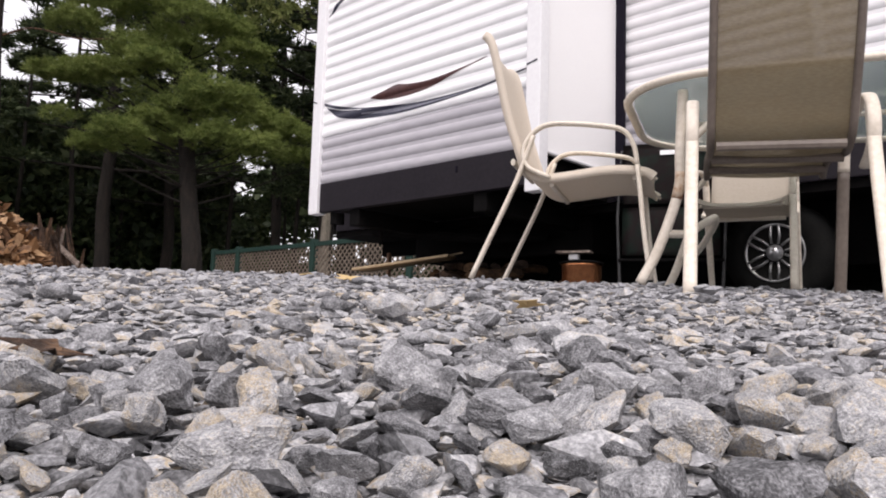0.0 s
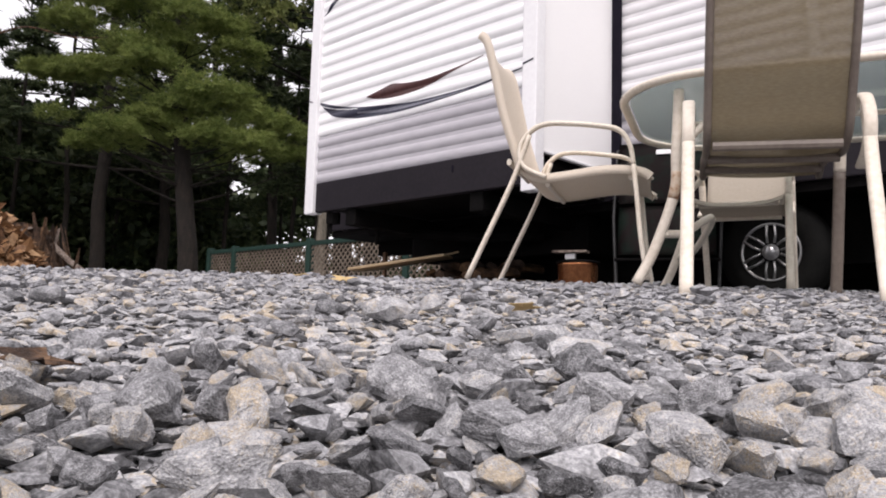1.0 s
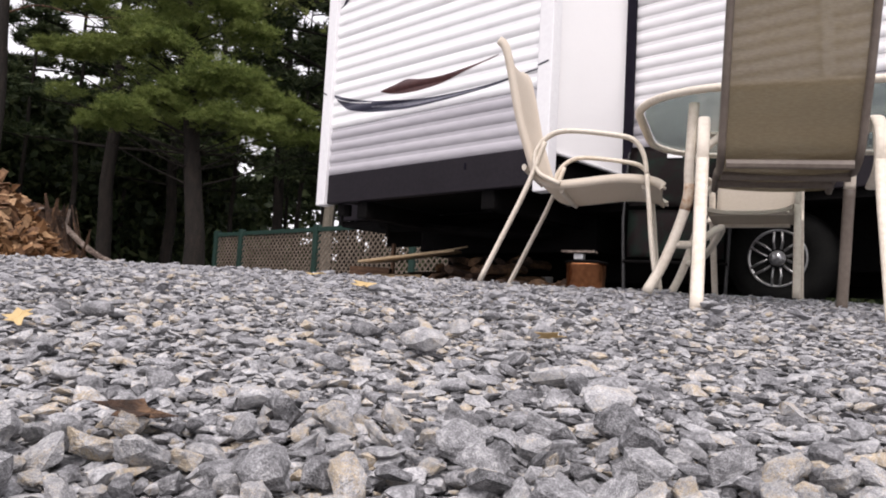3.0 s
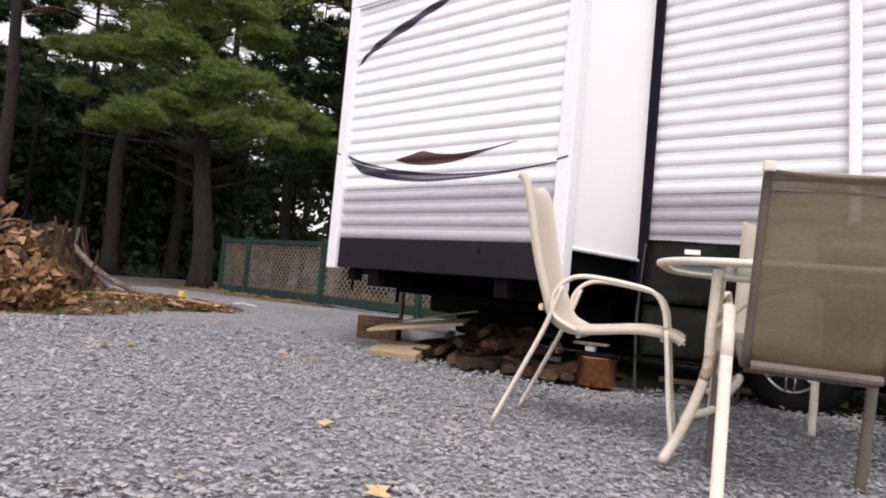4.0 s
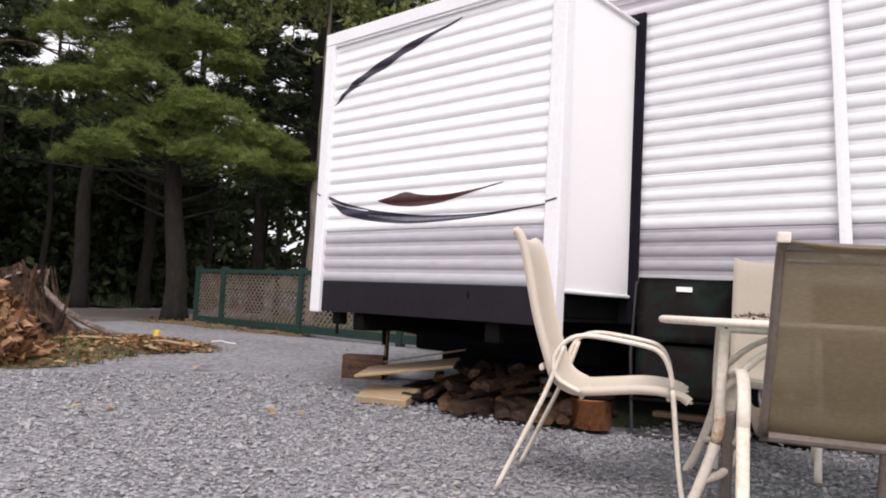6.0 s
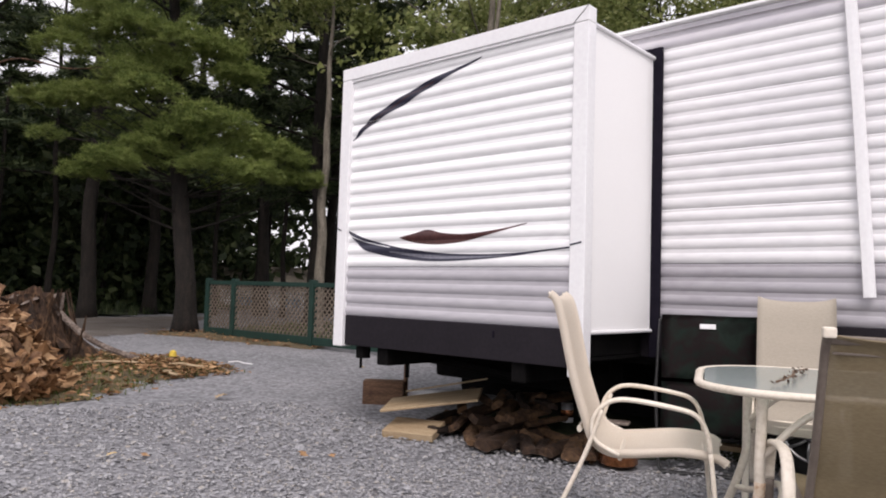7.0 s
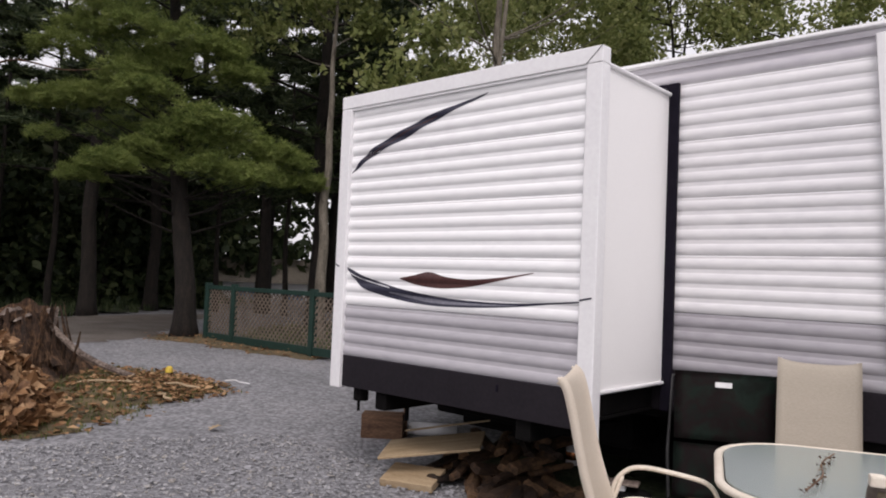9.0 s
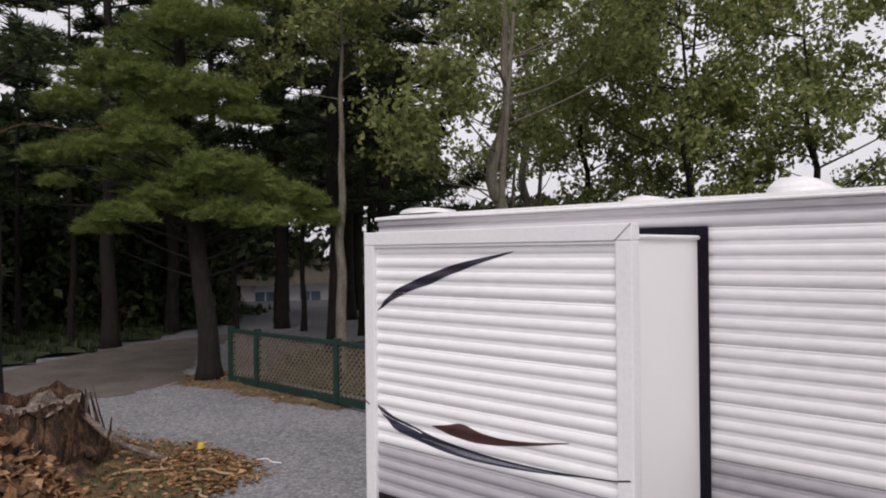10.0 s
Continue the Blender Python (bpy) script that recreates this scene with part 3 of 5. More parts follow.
        part("rim", lathe(bmesh.new(), [(0.142, 0.02), (0.152, -0.012), (0.161, -0.012), (0.163, 0.03)], c, "Y", 48), M_ALLOY, wheel, "", True)
        part("hub_cap", lathe(bmesh.new(), [(0.0, -0.05), (0.02, -0.048), (0.038, -0.03), (0.045, 0.0), (0.06, 0.01), (0.06, 0.05)], c, "Y", 24), M_CHROME, wheel, "", True)
        for k in range(6):
            a = k * math.pi / 3 + 0.5
            d, q = Vector((math.cos(a), 0, math.sin(a))), Vector((-math.sin(a), 0, math.cos(a)))
            bm = bmesh.new()
            for sgn in (-1, 1):
                sweep(bm, [c + d * 0.05 + q * 0.018 * sgn + Vector((0, 0.0, 0)), c + d * 0.095 + q * 0.024 * sgn, c + d * 0.15 + q * 0.02 * sgn + Vector((0, -0.006, 0))], 0.015, 0.022, q, 6)
            part("spoke", bm, M_ALLOY, wheel, "", True)
    part("wheel_well", box_bm((0.45, 1.28, 0.2), (2.3, 1.30, 0.60)), M_UNDER, T)
    return T


build_trailer()


# ---- patio set ----
def build_chair(m, cloth, paint, label, group, W=0.21, bars=None, sleeve=True, seat=0.0, upright=0.0):
    """A high-backed sling armchair; x across, y to the front, z up; the rear feet stand at y = 0."""
    C = thing("sling_chair", label, "chair", m, group)
    bars = bars or paint
    rail = spline([(0, -0.005, 0.985), (0, 0.03, 0.955), (0, 0.062, 0.86), (0, 0.115, 0.66), (0, 0.172, 0.50), (0, 0.205, 0.425), (0, 0.27, 0.388), (0, 0.36, 0.392), (0, 0.52, 0.41), (0, 0.64, 0.40), (0, 0.69, 0.372)], 5)
    rail = [Vector((p.x, p.y, p.z + seat * max(0.0, min(1.0, (0.86 - p.z) / 0.36)))) for p in rail]
    rail = [Vector((p.x, p.y + upright * max(0.0, (p.z - 0.45) / 0.54), p.z)) for p in rail]
    aw = 0.032 if sleeve else 0.037
    for sx in (-1, 1):
        o = Vector((sx * (W - 0.015), 0, 0))
        part("side_rail", bar([p + o for p in rail], 0.010 if sleeve else 0.024, 0.011 if sleeve else 0.032, (1, 0, 0), 8), paint, C, "", True)
        arm = spline([(0, 0.30, 0.385), (0, 0.215, 0.43), (0, 0.20, 0.50), (0, 0.24, 0.565), (0, 0.32, 0.592), (0, 0.50, 0.572), (0, 0.575, 0.548), (0, 0.61, 0.49), (0, 0.622, 0.42)], 5)
        oa = Vector((sx * (W + (0.022 if sleeve else 0.037)), 0, 0))
        part("armrest", bar([p + oa for p in arm], aw, 0.018, (1, 0, 0), 10, power=0.7), bars, C, "", True)
        front = spline([(0, 0.622, 0.42), (0, 0.634, 0.3), (0, 0.648, 0.15), (0, 0.67, 0.0)], 4)
        part("front_leg", bar([p + oa for p in front], aw, 0.018, (1, 0, 0), 10, power=0.7), paint, C, "", True)
        leg = spline([(0, 0.235, 0.55), (0, 0.205, 0.46), (0, 0.16, 0.345), (0, 0.07, 0.15), (0, 0.0, 0.0)], 4)
        part("rear_leg", bar([p + oa for p in leg], aw, 0.018, (1, 0, 0), 10, power=0.7), bars, C, "", True)
        if not sleeve:
            part("end_cap", box_bm((o.x - 0.017, -0.02, 0.972), (o.x + 0.017, 0.008, 1.0), 0.006), bars, C)
    bm = bmesh.new()
    cols = 12
    inner = rail[1:-1]
    nrm = [Vector((0, -(b - a).z, (b - a).y)).normalized() for a, b in zip(inner, inner[1:] + [inner[-1] * 2 - inner[-2]])]
    grids = []
    for way in (1, -1):
        g = []
        for p, q in zip(inner, nrm):
            row = []
            for j in range(cols + 1):
                u = -1 + 2 * j / cols
                sag = -0.014 * (1 - u * u)
                off = way * (0.002 + (0.015 * abs(u) ** 5 if sleeve else 0.0))
                row.append(bm.verts.new(p + q * (sag + off) + Vector((u * (W + 0.002 if sleeve else W - 0.02), 0, 0))))
            g.append(row)
        grids.append(g)
    for g, flip in zip(grids, (0, 1)):
        for a, b in zip(g, g[1:]):
            for j in range(cols):
                f = (a[j], a[j + 1], b[j + 1], b[j])
                bm.faces.new(f[::-1] if flip else f)
    if sleeve:
        for j in (0, cols):
            for i in range(len(inner) - 1):
                bm.faces.new((grids[0][i][j], grids[1][i][j], grids[1][i + 1][j], grids[0][i + 1][j]))
    for k in (0, -1):
        for j in range(cols):
            bm.faces.new((grids[0][k][j], grids[1][k][j], grids[1][k][j + 1], grids[0][k][j + 1]))
    part("sling", bm, cloth, C, "woven mesh sling seat and back", True)
    if not sleeve:
        part("top_bar", bar([(-W + 0.02, 0.022, 0.965), (W - 0.02, 0.022, 0.965)], 0.026, 0.018, (0, 0, 1)), paint, C)
    if not sleeve:
        part("hem", box_bm((-W + 0.03, 0.026, 0.925), (W - 0.03, 0.033, 0.932), 0.002), paint, C)
    part("back_crossbar", bar([(-W + 0.03, 0.146 if sleeve else 0.20, 0.462 if sleeve else 0.435), (W - 0.03, 0.146 if sleeve else 0.20, 0.462 if sleeve else 0.435)], 0.028, 0.02, (0, 0, 1)), paint, C)
    part("seat_crossbar", bar([(-W + 0.02, 0.30, 0.368 + seat), (W - 0.02, 0.30, 0.368 + seat)], 0.026, 0.02, (0, 0, 1)), paint, C)
    part("seat_crossbar", bar([(-W + 0.02, 0.61, 0.385 + seat), (W - 0.02, 0.61, 0.385 + seat)], 0.026, 0.02, (0, 0, 1)), paint, C)
    return C


def stand(x, y, facing, tilt=0.0, roll=0.0):
    """A pose on the ground whose y axis points along facing (degrees from +x)."""
    return pose(x, y, float(land(x, y)), tilt, roll, facing - 90)


SET = "sling chairs round the glass patio table"
build_chair(stand(0.305, -0.80, 25), M_SLING, M_CREAM, "cream sling armchair with a high curved back", SET, 0.222, upright=0.022)
build_chair(stand(1.625, -1.18, 115, 3.0, 1.2), M_TAN_SLING, M_CREAM_SHADED, "taupe mesh sling armchair with pale cream arms and legs", SET, 0.2, M_CREAM, False, 0.045)
build_chair(stand(0.83, 0.74, -74), M_BEIGE_SLING, M_CREAM, "beige sling armchair pushed in behind the table", SET, 0.185)


def build_table():
    L, B, H, R = 0.78, 0.53, 0.69, 0.32
    T = thing("patio_table", "glass-topped patio table with cream tubular legs", "table", pose(1.54, -0.20, float(land(1.2, -0.5)), 0, 0, 22))
    ring = []
    for cx, cy, a0 in ((L - R, B - R, 0), (-L + R, B - R, 90), (-L + R, -B + R, 180), (L - R, -B + R, 270)):
        for k in range(9):
            a = radians(a0 + 90 * k / 8)
            ring.append(Vector((cx + R * math.cos(a), cy + R * math.sin(a), H)))
    rim = part("rim", bar(ring, 0.028, 0.034, (0, 0, 1), 10, closed=True), M_CREAM, T, "cream tubular rim", True)
    bm = bmesh.new()
    inner = [Vector((p.x * (1 - 0.02 / L), p.y * (1 - 0.02 / B), 0)) for p in ring]
    lo, hi = [bm.verts.new(p + Vector((0, 0, H + 0.006))) for p in inner], [bm.verts.new(p + Vector((0, 0, H + 0.012))) for p in inner]
    bm.faces.new(lo[::-1]), bm.faces.new(hi)
    for i in range(len(lo)):
        bm.faces.new((lo[i], lo[(i + 1) % len(lo)], hi[(i + 1) % len(lo)], hi[i]))
    top = part("glass_top", bm, M_GLASS, T, "rippled pale green glass top")
    for sx in (-1, 1):
        for sy in (-1, 1):
            rusty = sx < 0 and sy < 0
            leg = spline([(sx * 0.57, sy * 0.42, H - 0.02), (sx * 0.58, sy * 0.42, 0.45), (sx * 0.585, sy * 0.42, 0.32), (sx * 0.65, sy * 0.435, 0.12), (sx * 0.71, sy * 0.45, 0.0)], 6)
            part("leg", bar(leg, 0.036, 0.036), M_CREAM, T, "cream tubular leg" + (" with a rust patch" if rusty else ""), True)
            if rusty:
                part("rust_patch", bar(leg[9:14], 0.0375, 0.0375), M_RUST, T, "brown rust on the leg", True)
        hoop = spline([(sx * 0.625, -0.43, 0.17), (sx * 0.56, -0.33, 0.185), (sx * 0.49, -0.14, 0.26), (sx * 0.475, 0.0, 0.28), (sx * 0.49, 0.14, 0.26), (sx * 0.56, 0.33, 0.185), (sx * 0.625, 0.43, 0.17)], 5)
        part("brace", bar(hoop, 0.028), M_CREAM, T, "curved brace", True)
        hoop = spline([(sx * 0.58, -0.42, 0.46), (sx * 0.43, -0.36, 0.60), (sx * 0.24, -0.24, H - 0.02)], 6)
        part("brace", bar(hoop, 0.026), M_CREAM, T, "", True)
        hoop = spline([(sx * 0.58, 0.42, 0.46), (sx * 0.43, 0.36, 0.60), (sx * 0.24, 0.24, H - 0.02)], 6)
        part("brace", bar(hoop, 0.026), M_CREAM, T, "", True)
    part("crossbar", bar([(-0.55, 0, H - 0.03), (0.55, 0, H - 0.03)], 0.022), M_CREAM, T)
    return T


TABLE = build_table()


def dried_stem(m):
    rng = np.random.default_rng(5)
    S = thing("dried_stem", "brown dried flower stem lying on the glass table", "twig", m)
    bm = bmesh.new()
    line = spline([(0, -0.36, 0.012), (0.025, -0.14, 0.02), (0.0, 0.1, 0.018), (0.02, 0.34, 0.012)], 6)
    sweep(bm, line, 0.006, seg=5)
    part("stem", bm, M_BLOCK, S)
    n = 60
    k = rng.integers(0, 17, n)
    at = np.array([list(line[i]) for i in k]) + rng.normal(0, 0.007, (n, 3)) * (1, 1, 0.7)
    at[:, 2] = np.abs(at[:, 2] - 0.006) + 0.006
    petal = (np.array([(0, 0, 0), (0.5, 0.3, 0.2), (1, 0, 0), (0.5, -0.3, 0.2)]), np.array([(0, 1, 2, 3)]))
    v, f = scatter([petal], np.zeros(n, int), at, turns(rng, n), np.repeat(rng.uniform(0.010, 0.02, (n, 1)), 3, 1))
    tagged(mesh_object("seed_head", v, f, M_STUMP, S), "tiny dry brown seed husks", "", "", "stuff")


dried_stem(pose(1.12, -0.33, float(land(1.2, -0.5)) + 0.703, 0, 0, 9))


def camp_chair(m):
    """Folding camp chair, folded flat and leaning."""
    C = thing("folding_camp_chair", "folded camouflage camp chair leaning against the trailer skirt", "chair", m)
    for y in (0.0, 0.05):
        loop = [(-0.27, y, 0.03), (-0.25, y, 0.0), (0.25, y, 0.0), (0.27, y, 0.03), (0.29, y, 0.45), (0.27, y, 0.85), (-0.27, y, 0.85), (-0.29, y, 0.45)]
        part("tube_frame", bar(loop, 0.02, None, (0, 1, 0), 8, closed=True), M_DARK_ALLOY if y == 0 else M_UNDER, C, "bent steel tube frame", True)
    part("crossbar", bar([(-0.28, -0.012, 0.2), (0.28, -0.012, 0.2)], 0.018), M_UNDER, C)
    for name, z0, z1 in (("seat_cloth", 0.22, 0.5), ("back_cloth", 0.52, 0.88)):
        bm = bmesh.new()
        n = 10
        rows = [[bm.verts.new((-0.26 + 0.52 * i / n, -0.03 - 0.02 * math.sin(math.pi * i / n) * math.sin(math.pi * j / n) - 0.006 * math.sin(9 * i / n + 5 * j / n), z0 + (z1 - z0) * j / n)) for i in range(n + 1)] for j in range(n + 1)]
        for a, b in zip(rows, rows[1:]):
            for i in range(n):
                bm.faces.new((a[i], a[i + 1], b[i + 1], b[i]))
        bmesh.ops.solidify(bm, geom=list(bm.faces), thickness=0.012)
        part(name, bm, M_CAMO, C, "dark camouflage cloth", True)
    part("logo_patch", box_bm((-0.055, -0.062, 0.80), (0.03, -0.056, 0.828), 0.002), M_WHITE_MARK, C, "small white printed mark")
    return C


camp_chair(stand(0.42, 0.62, 90 + 25, -8) @ pose(0, 0, 0.0))


# ---- clutter under the trailer ----
def timber(name, label, lo, hi, material, m, category="timber"):
    T = thing(name, label, category, m)
    part("board", box_bm(lo, hi, 0.006), material, T)
    return T


timber("timber_block", "dark brown timber jacking block on the gravel", (-0.17, -0.09, 0), (0.17, 0.09, 0.2), M_BLOCK, pose(-2.53, 0.98, 0, 0, 0, 40))
timber("plywood_sheet", "weathered plywood sheet lying tilted on the woodpile", (-0.33, -0.22, 0), (0.33, 0.22, 0.018), M_PLANK, pose(-1.40, 0.36, 0.215, 3, -9, 34))
timber("pine_plank", "pale sawn plank end resting on the gravel", (-0.18, -0.12, 0), (0.18, 0.12, 0.05), M_PLANK, pose(-1.40, 0.18, 0.02, 14, 0, 20))
timber("long_plank", "long pale plank on the gravel under the trailer", (-0.55, -0.05, 0), (0.55, 0.05, 0.04), M_PLANK, pose(0.45, 1.45, 0.0, 0, 0, 12))
timber("leaning_lath", "thin lath leaning on the woodpile", (-0.32, -0.015, 0), (0.32, 0.015, 0.012), M_PLANK, pose(-1.6, 0.72, 0.27, 0, -12, 25))
timber("upright_stake", "thin brown stake standing behind the block", (-0.015, -0.015, 0), (0.015, 0.015, 0.42), M_BLOCK, pose(-2.43, 1.14, 0, 0, 0, 0))
PIPE = thing("white_pipe", "short length of white plastic pipe on the gravel", "pipe", pose(-2.3, 1.34, 0.06, 0, 0, 40))
part("tube", lathe(bmesh.new(), [(0.045, -0.2), (0.055, -0.2), (0.055, 0.2), (0.045, 0.2)], (0, 0, 0), "X", 20), M_TRIM, PIPE, "", True)

rng = np.random.default_rng(11)


def split_log(length, r, seed):
    """A split piece of firewood: a wedge with a barked back and rough faces."""
    g = np.random.default_rng(seed)
    bm = bmesh.new()
    outline = [(0, -0.25), (0.75, -0.2), (0.95, 0.2), (0.6, 0.65), (0.0, 0.78), (-0.55, 0.6), (-0.9, 0.15), (-0.7, -0.22)]
    rings = []
    for i in range(5):
        x = length * (i / 4 - 0.5)
        rings.append([bm.verts.new((x + g.normal(0, 0.006), a * r + g.normal(0, r * 0.07), b * r + g.normal(0, r * 0.07))) for a, b in outline])
    for a, b in zip(rings, rings[1:]):
        for j in range(8):
            bm.faces.new((a[j], a[(j + 1) % 8], b[(j + 1) % 8], b[j]))
    bm.faces.new(rings[0][::-1]), bm.faces.new(rings[-1])
    return bm


LOGS = []
for k in range(5):
    me = bpy.data.meshes.new("firewood")
    b = split_log(0.34 + 0.05 * (k % 3), 0.042 + 0.008 * (k % 3), k)
    b.to_mesh(me)
    b.free()
    me.materials.append(M_LOG)
    LOGS.append(me)
for row in range(4):
    for k in range(17 - row * 2):
        along_x = -1.42 + 0.08 * k + 0.04 * row + rng.normal(0, 0.012)
        if row and along_x > -0.78:
            continue
        ob = tagged(new("firewood_log", LOGS[int(rng.integers(0, 5))]), "split brown firewood log stacked under the trailer", "firewood", "stacked firewood")
        depth = 0.36 + 0.28 * (along_x + 1.42) / 1.3 + 0.12 * row + (0.25 if k % 2 else 0.0)
        ob.matrix_basis = pose(along_x, depth, 0.03 + 0.062 * row, rng.uniform(-40, 40), rng.uniform(-12, 12), rng.uniform(70, 165))
for k in range(9):
    ob = tagged(new("firewood_log", LOGS[k % 5]), "split brown firewood log lying on the gravel", "firewood", "stacked firewood")
    ob.matrix_basis = pose(-0.98 + 0.09 * k, 0.26 + 0.03 * k, 0.03, rng.uniform(-20, 20), 0, rng.uniform(95, 150))
WBOX = thing("white_plastic_box", "small dirty white plastic box on the pot lid", "box", pose(-0.08, 0.44, 0.202, 0, 0, 20))
part("shell", box_bm((-0.03, -0.025, 0), (0.03, 0.025, 0.035), 0.008), M_TRIM, WBOX)
part("lid", box_bm((-0.1, -0.05, 0.036), (0.1, 0.05, 0.05), 0.005), M_STUMP_TOP, WBOX, "thin weathered wooden lid")
POT = thing("copper_pot", "round copper-coloured metal pot under the trailer", "pot", pose(-0.05, 0.47, 0.005))
part("body", lathe(bmesh.new(), [(0.09, 0.0), (0.11, 0.01), (0.115, 0.16), (0.12, 0.17), (0.11, 0.175), (0.0, 0.175)], (0, 0, 0)), M_COPPER, POT, "", True)
part("lid", lathe(bmesh.new(), [(0.126, 0.176), (0.126, 0.184), (0.08, 0.193), (0.0, 0.196)], (0, 0, 0)), M_UNDER, POT, "dark lid", True)
for px, py, h in ((-0.98, 1.40, 0.16),):
    P = thing("white_can", "small white can with a copper band", "can", pose(px, py, 0.0))
    part("body", lathe(bmesh.new(), [(0.045, 0.0), (0.047, 0.005), (0.047, h), (0.0, h)], (0, 0, 0), "Z", 20), M_TRIM, P, "", True)
    part("band", lathe(bmesh.new(), [(0.048, h * 0.35), (0.049, h * 0.36), (0.049, h * 0.7), (0.048, h * 0.71)], (0, 0, 0), "Z", 20), M_COPPER, P, "copper-coloured band", True)

# ---- lattice fence ----
FENCE = thing("lattice_fence", "dark green framed fence with tan lattice panels", "fence", pose(0, 3.8, 0.05))
POSTS = [-10.11, -9.27, -7.09, -4.9, -2.7]
for x in POSTS:
    bm = box_bm((x - 0.05, -0.05, 0), (x + 0.05, 0.05, 1.05), 0.008)
    part("post", bm, M_FENCE, FENCE, "dark green post")
for a, b in zip(POSTS, POSTS[1:]):
    part("top_rail", box_bm((a + 0.05, -0.03, 0.94), (b - 0.05, 0.03, 1.01), 0.006), M_FENCE, FENCE)
    part("bottom_rail", box_bm((a + 0.05, -0.03, 0.05), (b - 0.05, 0.03, 0.17), 0.006), M_FENCE, FENCE)
    vs, fs = [], []
    step, z0, z1 = 0.105, 0.17, 0.94
    for sgn, y in ((1, -0.006), (-1, 0.006)):
        k = a - (z1 - z0)
        while k < b + (z1 - z0):
            xa, xb = (k, k + (z1 - z0)) if sgn > 0 else (k + (z1 - z0), k)
            pa, pb = np.array([xa, z0]), np.array([xb, z1])
            lo, hi = 0.0, 1.0
            for lim, side in ((a + 0.05, 1), (b - 0.05, -1)):
                da, db = side * (pa[0] - lim), side * (pb[0] - lim)
                if da < 0 and db < 0:
                    hi = -1
                elif da < 0:
                    lo = max(lo, da / (da - db))
                elif db < 0:
                    hi = min(hi, da / (da - db))
            if hi - lo > 0.02:
                p, q = pa + (pb - pa) * lo, pa + (pb - pa) * hi
                d = (q - p) / np.linalg.norm(q - p)
                nrm = np.array([-d[1], d[0]]) * 0.0105
                base = len(vs)
                for yy in (y - 0.005, y + 0.005):
                    for c in (p - nrm, p + nrm, q + nrm, q - nrm):
                        vs.append((c[0], yy, c[1]))
                fs += [[base + i for i in f] for f in ((0, 1, 2, 3), (7, 6, 5, 4), (0, 4, 5, 1), (2, 6, 7, 3), (1, 5, 6, 2), (3, 7, 4, 0))]
            k += step
    mesh_object("lattice", np.array(vs), np.array(fs), M_LATTICE, FENCE, "tan diagonal lattice panel")

# ---- ground: one sheet to the horizon, with a leaf-strewn island and the floor of the wood ----
def lines(near, far, fine, centre):
    a = [0.0]
    step = fine
    while a[-1] < far:
        if a[-1] > near:
            step *= 1.18
        a.append(a[-1] + step)
    a = np.array(a)
    return np.concatenate([-a[:0:-1], a]) + centre


gx, gy = lines(9.0, 400, 0.16, -1.5), lines(7.0, 400, 0.16, 0.0)
XX, YY = np.meshgrid(gx, gy, indexing="ij")
soft = np.array([noise.noise((x * 0.7, y * 0.7, 0.0)) * 0.018 + noise.noise((x * 3.1, y * 3.1, 4.0)) * 0.006 for x, y in zip(XX.ravel(), YY.ravel())]).reshape(XX.shape)
ZZ = land(XX, YY) + soft * np.clip((np.hypot(XX - HOME.x, YY - HOME.y) - 0.7) / 1.2, 0.0, 1.0) - 0.014
nx, ny = XX.shape
ii = (np.arange(nx - 1)[:, None] * ny + np.arange(ny - 1)[None]).ravel()
GROUND = mesh_object("ground", np.stack([XX, YY, ZZ], -1).reshape(-1, 3), np.stack([ii, ii + ny, ii + ny + 1, ii + 1], 1), M_GROUND, None, "", True)
tagged(GROUND, "grey crushed-stone gravel yard and drive", "ground", "", "structure")


def patch(name, label, outline, material, rise, rough, step=0.12):
    """A low uneven patch of ground inside an outline, thinning out at its edge."""
    o = np.array(outline)
    lo, hi = o.min(0), o.max(0)
    xs, ys = np.arange(lo[0], hi[0] + step, step), np.arange(lo[1], hi[1] + step, step)
    vs, ids = [], {}
    nxt = np.roll(o, -1, 0)
    for i, x in enumerate(xs):
        for j, y in enumerate(ys):
            inside = False
            dmin = 1e9
            for (ax, ay), (bx, by) in zip(o, nxt):
                if (ay > y) != (by > y) and x < (bx - ax) * (y - ay) / (by - ay) + ax:
                    inside = not inside
                t = max(0, min(1, ((x - ax) * (bx - ax) + (y - ay) * (by - ay)) / ((bx - ax) ** 2 + (by - ay) ** 2)))
                dmin = min(dmin, math.hypot(x - ax - t * (bx - ax), y - ay - t * (by - ay)))
            d = dmin if inside else -dmin
            d += 0.25 * noise.noise((x * 1.7, y * 1.7, 2.0))
            if d > -0.05:
                ids[i, j] = len(vs)
                vs.append((x, y, float(land(x, y)) - 0.03 + rise * min(1.0, max(0.0, d + 0.05) / 0.5) + rough * noise.noise((x * 4, y * 4, 7.0))))
    fs = [(ids[i, j], ids[i + 1, j], ids[i + 1, j + 1], ids[i, j + 1]) for (i, j) in ids if (i + 1, j) in ids and (i + 1, j + 1) in ids and (i, j + 1) in ids]
    ob = mesh_object(name, np.array(vs), np.array(fs), material, None, "", True)
    return tagged(ob, label, "ground", "", "structure"), np.array(vs)


